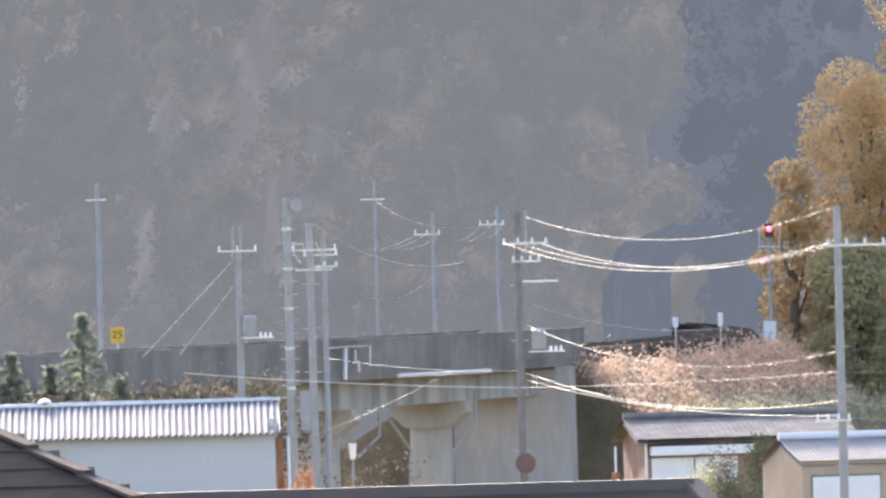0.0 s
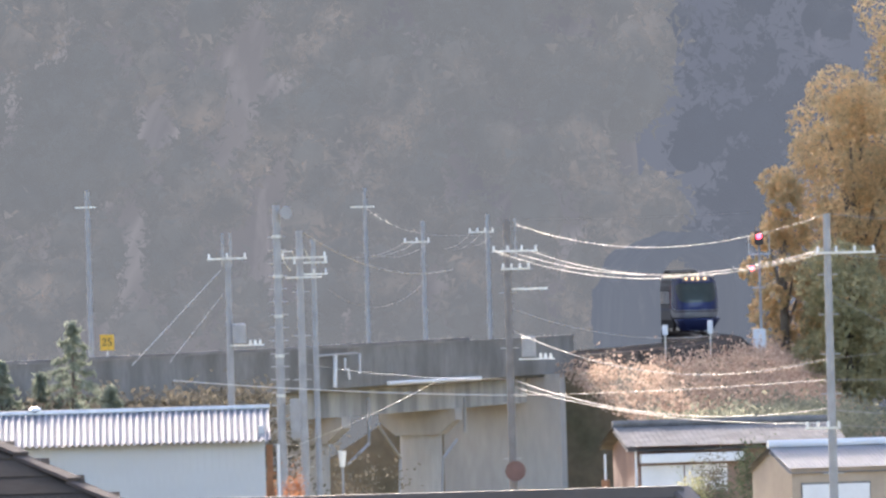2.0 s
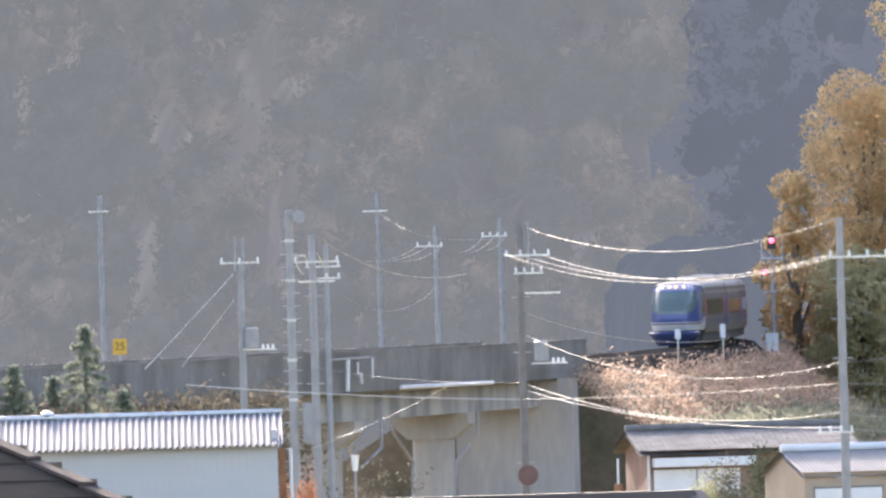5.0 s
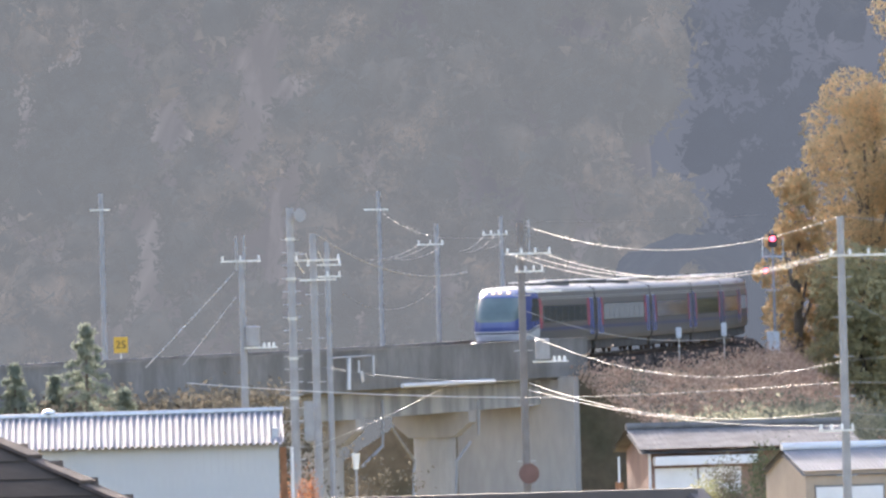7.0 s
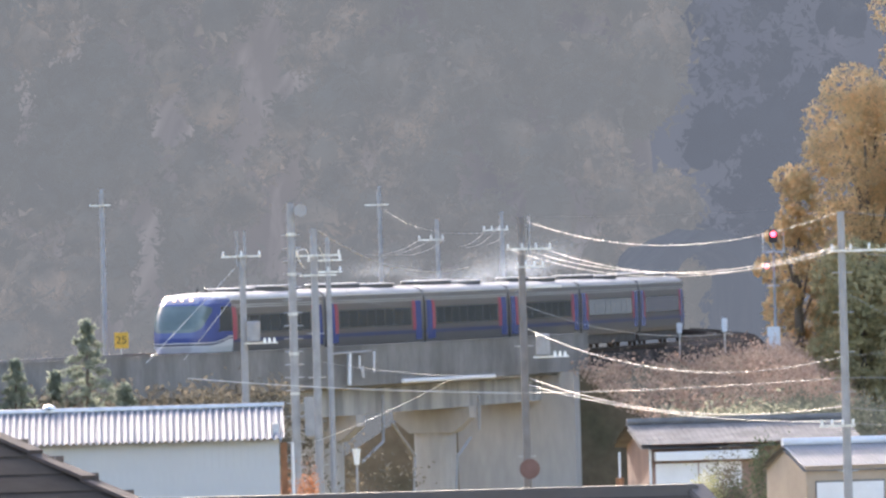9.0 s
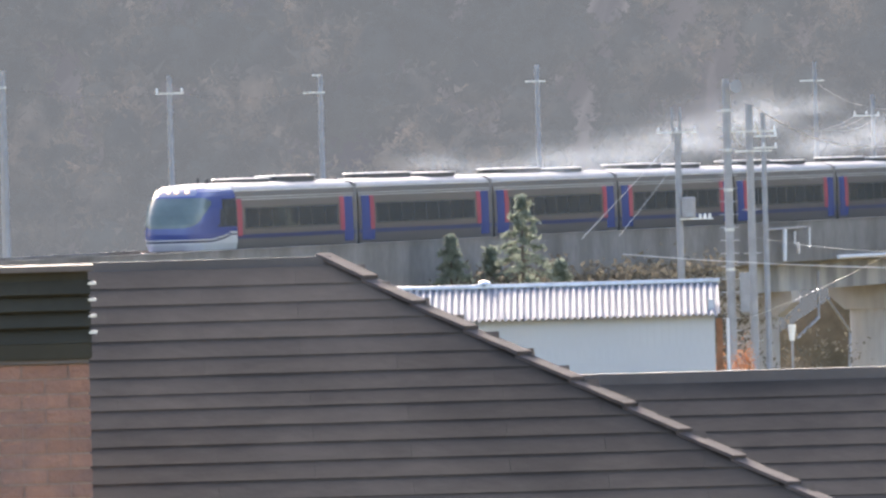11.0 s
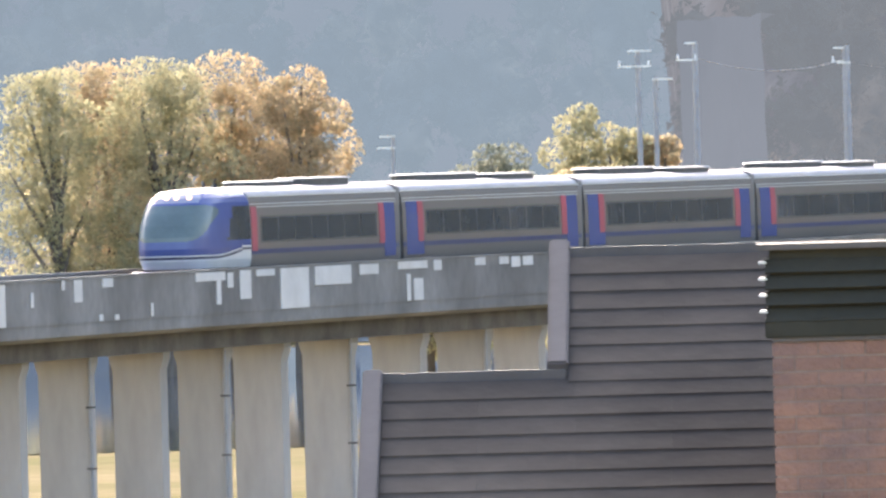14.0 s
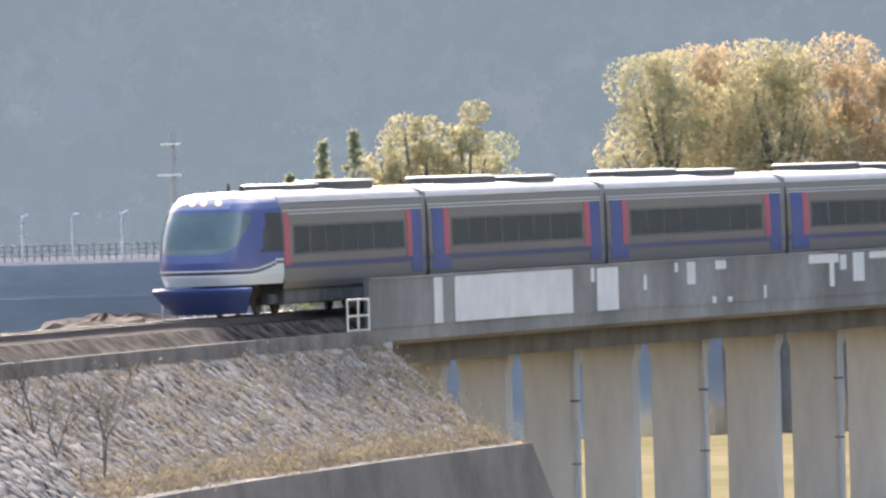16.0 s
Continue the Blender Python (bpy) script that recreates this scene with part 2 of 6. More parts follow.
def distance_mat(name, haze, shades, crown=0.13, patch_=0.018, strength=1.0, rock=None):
    """Far woods with the haze painted in: a faint glow stands for the lit air, mottled by crowns and stands."""
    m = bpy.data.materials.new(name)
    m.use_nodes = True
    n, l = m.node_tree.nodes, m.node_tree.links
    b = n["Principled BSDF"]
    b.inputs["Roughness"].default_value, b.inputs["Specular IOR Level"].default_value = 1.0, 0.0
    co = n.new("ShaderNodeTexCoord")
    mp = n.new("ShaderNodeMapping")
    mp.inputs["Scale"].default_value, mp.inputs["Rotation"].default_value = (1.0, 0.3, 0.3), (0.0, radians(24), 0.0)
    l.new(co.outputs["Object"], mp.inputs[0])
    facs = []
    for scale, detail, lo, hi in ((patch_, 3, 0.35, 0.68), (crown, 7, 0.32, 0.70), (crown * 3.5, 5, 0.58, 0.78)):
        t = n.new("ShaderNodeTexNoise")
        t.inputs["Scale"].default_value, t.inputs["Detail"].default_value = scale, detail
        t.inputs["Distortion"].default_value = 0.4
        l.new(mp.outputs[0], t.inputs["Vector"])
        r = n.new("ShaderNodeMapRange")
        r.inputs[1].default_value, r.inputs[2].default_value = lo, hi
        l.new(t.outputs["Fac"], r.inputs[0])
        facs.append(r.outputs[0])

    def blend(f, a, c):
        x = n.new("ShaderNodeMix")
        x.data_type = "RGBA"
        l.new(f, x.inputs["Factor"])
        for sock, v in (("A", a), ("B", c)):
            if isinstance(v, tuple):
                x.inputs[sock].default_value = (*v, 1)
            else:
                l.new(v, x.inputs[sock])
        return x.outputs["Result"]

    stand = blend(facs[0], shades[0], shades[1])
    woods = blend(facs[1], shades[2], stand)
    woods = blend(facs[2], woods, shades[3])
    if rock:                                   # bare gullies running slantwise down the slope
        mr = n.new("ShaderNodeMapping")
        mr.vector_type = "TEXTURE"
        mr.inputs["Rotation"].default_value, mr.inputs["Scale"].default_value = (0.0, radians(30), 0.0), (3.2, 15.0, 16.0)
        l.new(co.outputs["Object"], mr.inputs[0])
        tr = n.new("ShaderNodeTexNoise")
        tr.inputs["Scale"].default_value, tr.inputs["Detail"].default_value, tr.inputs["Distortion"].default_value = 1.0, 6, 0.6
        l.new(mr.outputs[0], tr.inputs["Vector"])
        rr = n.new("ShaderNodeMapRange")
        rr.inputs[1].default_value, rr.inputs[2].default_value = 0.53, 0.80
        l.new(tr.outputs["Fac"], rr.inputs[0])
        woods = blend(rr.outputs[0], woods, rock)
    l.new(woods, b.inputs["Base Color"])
    # haze is painted here: its colour is added to the emission
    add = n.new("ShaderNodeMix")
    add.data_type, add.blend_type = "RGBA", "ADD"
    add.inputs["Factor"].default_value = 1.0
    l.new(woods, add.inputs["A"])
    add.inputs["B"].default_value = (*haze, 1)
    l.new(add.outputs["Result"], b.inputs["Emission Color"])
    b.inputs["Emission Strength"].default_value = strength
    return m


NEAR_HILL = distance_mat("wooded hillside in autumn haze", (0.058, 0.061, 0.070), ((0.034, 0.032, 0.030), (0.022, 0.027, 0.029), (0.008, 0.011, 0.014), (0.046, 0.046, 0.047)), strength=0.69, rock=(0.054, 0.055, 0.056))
# darker, bluer copy of the hillside: its shade is put into the colour
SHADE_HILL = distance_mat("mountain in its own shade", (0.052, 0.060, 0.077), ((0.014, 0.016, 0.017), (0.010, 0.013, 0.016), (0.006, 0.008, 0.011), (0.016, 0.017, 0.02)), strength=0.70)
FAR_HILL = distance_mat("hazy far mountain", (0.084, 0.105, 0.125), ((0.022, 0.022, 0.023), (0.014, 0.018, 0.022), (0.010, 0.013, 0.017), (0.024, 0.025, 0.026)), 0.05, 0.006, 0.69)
# emission on the tunnel walls stands for hazy gloom; no lamp is there
TUNNEL_HAZE_GLOW = distance_mat("gloom under the wooded slope", (0.040, 0.047, 0.060), ((0.008, 0.010, 0.011), (0.006, 0.008, 0.010), (0.003, 0.005, 0.007), (0.012, 0.013, 0.014)), 0.5, 0.1, 0.84)
# the pale concrete face carries painted haze in the same way
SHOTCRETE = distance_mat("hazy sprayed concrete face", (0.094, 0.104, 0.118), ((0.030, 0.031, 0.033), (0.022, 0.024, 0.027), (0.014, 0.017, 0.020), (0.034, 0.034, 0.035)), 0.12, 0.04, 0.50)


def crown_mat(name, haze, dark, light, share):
    """Single crowns on the far slope, with the same haze painted in as a glow."""
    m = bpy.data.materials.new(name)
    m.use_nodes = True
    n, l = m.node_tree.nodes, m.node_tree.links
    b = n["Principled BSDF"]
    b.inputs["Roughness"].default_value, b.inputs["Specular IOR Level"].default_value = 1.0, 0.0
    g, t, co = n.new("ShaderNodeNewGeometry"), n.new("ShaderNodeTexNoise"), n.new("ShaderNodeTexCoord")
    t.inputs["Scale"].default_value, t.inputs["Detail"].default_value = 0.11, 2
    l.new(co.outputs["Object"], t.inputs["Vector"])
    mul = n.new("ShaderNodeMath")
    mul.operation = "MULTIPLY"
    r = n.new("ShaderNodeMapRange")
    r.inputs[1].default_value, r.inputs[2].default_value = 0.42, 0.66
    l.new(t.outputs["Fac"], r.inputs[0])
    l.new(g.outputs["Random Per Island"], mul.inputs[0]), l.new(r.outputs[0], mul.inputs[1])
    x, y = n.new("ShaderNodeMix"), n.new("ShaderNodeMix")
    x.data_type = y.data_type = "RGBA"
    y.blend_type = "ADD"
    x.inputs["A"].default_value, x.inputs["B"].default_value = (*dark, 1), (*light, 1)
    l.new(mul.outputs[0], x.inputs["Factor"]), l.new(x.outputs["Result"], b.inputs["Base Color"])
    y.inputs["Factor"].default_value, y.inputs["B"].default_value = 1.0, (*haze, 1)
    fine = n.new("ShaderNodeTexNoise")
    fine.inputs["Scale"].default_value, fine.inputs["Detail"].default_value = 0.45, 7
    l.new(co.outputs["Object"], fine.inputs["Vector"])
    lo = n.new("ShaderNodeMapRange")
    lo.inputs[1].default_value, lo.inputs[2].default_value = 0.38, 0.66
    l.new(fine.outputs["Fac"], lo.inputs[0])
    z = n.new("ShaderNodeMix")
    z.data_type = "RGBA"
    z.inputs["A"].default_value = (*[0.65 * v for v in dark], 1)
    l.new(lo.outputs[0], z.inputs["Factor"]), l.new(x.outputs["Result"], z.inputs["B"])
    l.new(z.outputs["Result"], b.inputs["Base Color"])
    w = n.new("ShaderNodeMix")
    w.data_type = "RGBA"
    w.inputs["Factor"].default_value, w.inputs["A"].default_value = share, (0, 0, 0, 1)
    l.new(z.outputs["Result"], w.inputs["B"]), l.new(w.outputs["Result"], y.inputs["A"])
    # the crowns' haze is put into their emission
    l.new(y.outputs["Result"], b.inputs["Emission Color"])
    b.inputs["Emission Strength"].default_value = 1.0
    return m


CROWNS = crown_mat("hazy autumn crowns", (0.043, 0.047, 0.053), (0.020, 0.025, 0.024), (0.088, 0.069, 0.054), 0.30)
# crowns darkened in colour for the shade on that valley side
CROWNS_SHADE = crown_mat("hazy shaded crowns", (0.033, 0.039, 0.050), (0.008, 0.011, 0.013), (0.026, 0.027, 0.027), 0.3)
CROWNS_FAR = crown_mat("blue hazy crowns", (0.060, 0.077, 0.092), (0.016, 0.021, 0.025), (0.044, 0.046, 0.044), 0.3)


# ---------------------------------------------------------------- building blocks
def part(name, bm, material, parent=None, label="", smooth=False):
    me = bpy.data.meshes.new(name)
    if smooth:
        for f in bm.faces:
            f.smooth = True
    bm.to_mesh(me)
    bm.free()
    me.materials.append(material)
    ob = new(name, me)
    if parent:
        ob.parent = parent
    if label:
        ob["label"] = label
    return ob


def again(ob, parent, m):
    """One more piece on the same mesh."""
    o = new(ob.name.split(".")[0], ob.data)
    o.parent = parent
    o.matrix_basis = m
    return o


def thing(name, label, category, m=None, group="", kind=""):
    ob = tagged(new(name), label, category, group, kind)
    if m is not None:
        ob.matrix_basis = m
    return ob


def box(bm, x0, y0, z0, x1, y1, z1, bevel=0.0, m=None):
    vs = [bm.verts.new((x, y, z)) for x in (x0, x1) for y in (y0, y1) for z in (z0, z1)]
    fs = [bm.faces.new([vs[i] for i in q]) for q in ((0, 1, 3, 2), (4, 6, 7, 5), (0, 4, 5, 1), (2, 3, 7, 6), (0, 2, 6, 4), (1, 5, 7, 3))]
    if bevel:
        es = list({e for f in fs for e in f.edges})
        vs = list({v for f in bmesh.ops.bevel(bm, geom=es, offset=bevel, segments=2, affect="EDGES")["faces"] for v in f.verts} | {v for f in fs if f.is_valid for v in f.verts})
    if m is not None:
        for v in vs:
            v.co = m @ v.co
    return bm


def tube(bm, p, q, r0, r1=None, n=10):
    """A closed tapered rod from p to q."""
    p, q = Vector(p), Vector(q)
    r1 = r0 if r1 is None else r1
    turn = (q - p).to_track_quat("Z", "Y").to_matrix()
    rings = []
    for c, r in ((p, r0), (q, r1)):
        rings.append([bm.verts.new(c + turn @ Vector((r * math.cos(a), r * math.sin(a), 0))) for a in (2 * math.pi * i / n for i in range(n))])
    for i in range(n):
        bm.faces.new((rings[0][i], rings[0][(i + 1) % n], rings[1][(i + 1) % n], rings[1][i]))
    bm.faces.new(rings[0][::-1]), bm.faces.new(rings[1])
    return bm


def loft(bm, rows, closed=False, cap=False):
    """A skin over rows of points with equal counts."""
    vs = [[bm.verts.new(p) for p in row] for row in rows]
    for a, b in zip(vs, vs[1:]):
        k = len(a)
        for i in range(k if closed else k - 1):
            bm.faces.new((a[i], a[(i + 1) % k], b[(i + 1) % k], b[i]))
    if cap:
        bm.faces.new(vs[0][::-1]), bm.faces.new(vs[-1])
    return bm


def sight(bearing, rise, far):
    """The place seen from the tripod at that bearing and elevation, so many metres off."""
    a, e = radians(bearing), radians(rise)
    return Vector((far * math.sin(a), far * math.cos(a), EYE.z + far * math.tan(e)))


def grounded(bearing, far, z=0.0):
    a = radians(bearing)
    return Vector((far * math.sin(a), far * math.cos(a), z))


# ---------------------------------------------------------------- the line of the railway
HEADS = [-0.075, -0.0290, 0.065, 0.166, 0.2397, 0.2526, 0.2289, 0.1237, 0.0048]
_s = np.arange(-330.0, 640.0, 1.0)
_h = np.interp(_s, -130 + 76.25 * np.arange(9), HEADS)
_dx, _dy = -np.sin(_h), -np.cos(_h)
_x = np.concatenate([[0], np.cumsum((_dx[1:] + _dx[:-1]) / 2)])
_y = np.concatenate([[0], np.cumsum((_dy[1:] + _dy[:-1]) / 2)])
_x, _y = _x - _x[330] + 15.988, _y - _y[330] + 814.965


def line(s, n=0.0, z=0.0):
    """A point s metres along the railway, n metres to its east side, z above the rails."""
    h = float(np.interp(s, _s, _h))
    return Vector((float(np.interp(s, _s, _x)) + n * math.cos(h), float(np.interp(s, _s, _y)) - n * math.sin(h), RAIL + z))


def frame_at(s, n=0.0, z=0.0):
    """A pose on the railway: x runs along it towards the tripod, y to its west."""
    h = float(np.interp(s, _s, _h))
    return Matrix.Translation(line(s, n, z)) @ Matrix.Rotation(math.atan2(-math.cos(h), -math.sin(h)), 4, "Z")


def chain(bearing, n):
    """How far along the railway the line n metres east of it is met at a bearing."""
    lo, hi = -100.0, 600.0
    for _ in range(40):
        mid = (lo + hi) / 2
        p = line(mid, n)
        if math.degrees(math.atan2(p.x, p.y)) > bearing:
            lo = mid
        else:
            hi = mid
    return lo


def sweep(bm, s0, s1, profile, step=4.0, closed=True):
    """A profile of (n, z) carried along the railway."""
    k = max(1, round((s1 - s0) / step))
    return loft(bm, [[line(s0 + (s1 - s0) * i / k, n, z) for n, z in profile] for i in range(k + 1)], closed, closed)


# ---------------------------------------------------------------- ground and distance
def ground_height(x, y):
    r = math.hypot(x, y)
    k = min(max((r - 20) / 120, 0), 1)
    return 11.0 * (1 - k * k * (3 - 2 * k)) + 0.25 * noise.noise((x * 0.02, y * 0.02, 0)) * (1 - k)


bm = bmesh.new()
rings = [0.01, 10, 20, 35, 50, 65, 80, 100, 120, 150, 200, 260, 330, 400, 480, 560, 650, 750, 900, 1200, 1800, 2600, 4200]
loft(bm, [[(r * math.sin(a), r * math.cos(a), ground_height(r * math.sin(a), r * math.cos(a)) - 0.3 * max(0, 1 - r / 30)) for a in
           (2 * math.pi * i / 72 for i in range(72))] for r in rings], True)
tagged(part("ground", bm, GROUND, smooth=True), "dry sunlit meadow valley floor", "ground", kind="structure")


def hillside(name, material, label, b0, b1, far0, far1, top, rough, seed, steps=(120, 46), curve=1.0, edge=0.0):
    """A wooded slope between two bearings that climbs from far0 to far1."""
    bm = bmesh.new()
    rows = []
    for j in range(steps[1] + 1):
        v = j / steps[1]
        row = []
        for i in range(steps[0] + 1):
            a = b0 + (b1 - b0) * i / steps[0]
            far = far0 + (far1 - far0) * v
            p = grounded(a, far)
            z = -4 + top * v ** curve
            q = Vector((p.x * 0.02 + seed, p.y * 0.02, z * 0.02))
            bumpy = noise.fractal(q, 1.0, 2.0, 5) * rough + abs(noise.noise(q * 5)) * rough * 0.35
            fall = 1.0
            if edge:
                fall = max(0.0, min(1.0, (a - b0) / edge, (b1 - a) / edge)) ** 0.5
            d = p.normalized()
            p = p + d * ((1 - fall) * 160 - bumpy * 1.2) + Vector((bumpy * 0.25, 0, 0))
            row.append((p.x, p.y, z + bumpy * 0.5))
        rows.append(row)
    loft(bm, rows)
    return tagged(part(name, bm, material, smooth=True), label, "hillside", kind="structure")


def crowns(name, label, material, b0, b1, far0, slope, seed, count, z_max, thin=None, size=(1.7, 3.9)):
    """Tree crowns standing on a slope: lumpy rounded masses with ragged outlines."""
    rnd = random.Random(seed)
    bm = bmesh.new()
    bmesh.ops.create_icosphere(bm, subdivisions=2, radius=1.0)
    base = [v.co.copy() for v in bm.verts]
    tris = [tuple(v.index for v in f.verts) for f in bm.faces]
    bm.free()
    shapes = []
    for k in range(9):
        row = []
        for d in base:
            q = d * 1.9 + Vector((k * 7.3, 0, 0))
            row.append(d * (0.85 + 0.28 * noise.noise(q) + 0.17 * noise.noise(q * 2.7) + 0.15 * noise.noise(q * 6.5) + 0.11 * noise.noise(q * 14)))
        shapes.append(np.array(row))
    gen = np.random.default_rng(seed)
    per = 190
    verts, faces, done = [], [], 0
    leaf = np.arange(per * 3).reshape(per, 3)
    while done < count:
        z = z_max * rnd.random() ** 1.1
        b = rnd.uniform(b0, b1)
        if thin and rnd.random() < thin(b, z):
            continue
        p = grounded(b, far0 + z / slope - 1.0)
        r = rnd.uniform(*size)
        a = rnd.uniform(0, 6.28)
        turn = np.array([[math.cos(a), -math.sin(a), 0], [math.sin(a), math.cos(a), 0], [0, 0, 1]])
        shape = (shapes[done % 9] @ turn.T) * (r, r, r * rnd.uniform(0.9, 1.5))
        spots = shape[gen.integers(0, len(base), per)] * gen.uniform(0.72, 1.12, (per, 1)) + gen.normal(0, 0.22, (per, 3))
        tri = (spots[:, None, :] + gen.normal(0, 0.27, (per, 3, 3))).reshape(-1, 3)
        pts = np.concatenate((shape * 0.78, tri)) + (p.x, p.y, z - 2.0)
        off = done * len(pts)
        verts.append(pts)
        faces += [(x + off, y + off, w + off) for x, y, w in tris]
        faces += (leaf + (off + len(base))).tolist()
        done += 1
    me = bpy.data.meshes.new(name)
    me.from_pydata(np.concatenate(verts).tolist(), [], faces)
    me.polygons.foreach_set("use_smooth", [True] * len(faces))
    me.materials.append(material)
    return tagged(new(name, me), label, "woods", kind="stuff")


def rocky(b, z):
    """Where the bare rock shows through the woods of the hillside."""
    return 0.70 * math.exp(-((b + 1.45 - 0.026 * z) / 0.42) ** 2) if z > 8 else 0.0


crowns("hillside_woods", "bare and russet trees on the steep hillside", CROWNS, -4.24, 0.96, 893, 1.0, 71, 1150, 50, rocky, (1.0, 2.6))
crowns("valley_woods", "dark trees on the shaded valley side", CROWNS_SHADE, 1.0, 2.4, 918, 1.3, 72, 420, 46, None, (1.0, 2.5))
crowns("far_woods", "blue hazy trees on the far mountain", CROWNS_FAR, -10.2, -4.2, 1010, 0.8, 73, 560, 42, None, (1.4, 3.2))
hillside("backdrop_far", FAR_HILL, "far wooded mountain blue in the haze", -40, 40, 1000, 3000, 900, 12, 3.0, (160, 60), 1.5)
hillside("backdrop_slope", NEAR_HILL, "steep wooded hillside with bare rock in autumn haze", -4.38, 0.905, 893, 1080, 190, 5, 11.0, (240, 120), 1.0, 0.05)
# unseen slope, added to keep sky light off the train's flank
bm = bmesh.new()
rows = []
for j in range(13):
    v = j / 12
    rows.append([(62 + 26 * (1 - i / 20) + 105 * v + 5 * noise.noise((i * 0.5, j * 0.5, 8.0)), 710 + 220 * i / 20, -3 + 95 * v + 6 * noise.noise((i * 0.4, j * 0.6, 3.0))) for i in range(21)])
loft(bm, rows)
tagged(part("valley_side", bm, BLOCKER_WOODS, smooth=True), "unseen wooded slope added beside the line to block sky light", "hillside", kind="structure")
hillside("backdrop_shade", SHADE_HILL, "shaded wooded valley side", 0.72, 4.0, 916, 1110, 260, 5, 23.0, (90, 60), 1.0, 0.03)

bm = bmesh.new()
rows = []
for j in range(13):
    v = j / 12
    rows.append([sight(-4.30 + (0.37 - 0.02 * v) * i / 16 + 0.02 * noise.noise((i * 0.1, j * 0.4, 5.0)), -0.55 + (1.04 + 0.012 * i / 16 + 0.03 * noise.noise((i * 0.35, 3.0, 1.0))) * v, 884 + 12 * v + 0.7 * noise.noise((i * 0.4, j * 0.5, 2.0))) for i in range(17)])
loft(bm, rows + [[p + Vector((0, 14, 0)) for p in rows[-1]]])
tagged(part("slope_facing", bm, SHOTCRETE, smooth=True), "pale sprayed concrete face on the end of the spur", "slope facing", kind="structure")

bm = bmesh.new()
loft(bm, [[grounded(-20 + 17.0 * i / 24, r, 0.04) for i in range(25)] for r in (600, 700, 800, 905)])
WATER = mat("still river water", (0.07, 0.095, 0.125), 0.05, scale=0.2, vary=0.1, bump=0.0, spec=0.3)
tagged(part("water", bm, WATER), "still grey-blue river reflecting the hills", "river", kind="structure")
DIKE = mat("pale grey flood wall", (0.24, 0.24, 0.245), 0.95, scale=0.1, vary=0.12, stretch=(1, 1, 3), spec=0.0)
bm = bmesh.new()
loft(bm, [[grounded(-20 + 14.0 * i / 24, r, z) for i in range(25)] for r, z in ((904, -1), (905, 3.6), (908, 3.75), (909, 5.75), (911, 5.95), (960, 5.95), (962, -1))])
dike = tagged(part("flood_wall", bm, DIKE), "grey concrete flood wall across the river", "flood wall", kind="structure")
FENCE = mat("dull steel fence", (0.17, 0.175, 0.18), 0.7, scale=2, vary=0.1, bump=0.0)
fence = thing("road_fence", "pale steel road fence along the flood wall", "fence", kind="structure")
bm = bmesh.new()
for i in range(150):
    p = grounded(-11 + 4.6 * i / 150, 912, 5.9)
    tube(bm, p, p + Vector((0, 0, 1.05)), 0.05, n=5)
tagged(part("post", bm, FENCE, fence), kind="stuff")
for z in (6.3, 6.65, 6.98):
    bm = bmesh.new()
    for i in range(30):
        tube(bm, grounded(-11 + 4.6 * i / 30, 912, z), grounded(-11 + 4.6 * (i + 1) / 30, 912, z), 0.045, n=5)
    part("rail", bm, FENCE, fence)
for b, e in ((-9.547, -0.248), (-9.340, -0.246), (-9.135, -0.243)):
    top = sight(b, e, 911)
    o = thing("road_lamp", "slim pale road lamp with a short arm", "street lamp", Matrix.Translation((top.x, top.y, 5.9)), group="road lamps")
    bm = bmesh.new()
    tube(bm, (0, 0, -0.2), (0, 0, top.z - 5.9), 0.085, 0.06)
    part("post", bm, STEEL, o)
    bm = bmesh.new()
    tube(bm, (-0.1, 0, top.z - 5.9), (0.45, 0, top.z - 5.75), 0.06, 0.10)
    part("lamp_head", bm, SHUTTER, o)

FAR_WALL = mat("hazy pale wall", (0.50, 0.51, 0.53), 0.9, scale=0.3, vary=0.08, spec=0.1)
FAR_ROOF = mat("hazy grey roof", (0.30, 0.31, 0.33), 0.9, scale=0.5, vary=0.12, spec=0.0)
FAR_PANE = mat("dull blue pane", (0.12, 0.16, 0.24), 0.5, scale=1, vary=0.1, spec=0.2)


def far_block(b0, b1, far, top_e, label, floors=2, bays=4):
    """A pale block across the river with its windows and flat roof."""
    a, c = grounded(b0, far), grounded(b1, far)
    w, h = (c - a).length, sight(b0, top_e, far).z
    o = thing("building", label, "building", Matrix.Translation(a) @ Matrix.Rotation(math.atan2((c - a).y, (c - a).x), 4, "Z"))
    bm = bmesh.new()
    box(bm, 0, 0, -0.3, w, 9, h - 0.25)
    part("wall", bm, FAR_WALL, o)
    bm = bmesh.new()
    box(bm, -0.3, -0.35, h - 0.25, w + 0.3, 9.3, h, 0.03)
    part("roof", bm, FAR_ROOF, o)
    for f in range(floors):
        for i in range(bays):
            x, z = w * (i + 0.5) / bays, h * (f + 0.35) / floors
            bm = bmesh.new()
            box(bm, x - w * 0.18 / bays, -0.05, z, x + w * 0.18 / bays, 0.02, z + h * 0.42 / floors)
            part("window", bm, FAR_PANE, o)


far_block(-5.72, -5.30, 925, -0.175, "pale two-storey building in the haze across the river")
far_block(-5.28, -4.86, 940, -0.150, "long pale building in the haze across the river", 2, 6)

# ---------------------------------------------------------------- railway: viaduct, embankments, track
V1, V2 = 190.0, 416.0              # end of the girder spans, end of the frame viaduct

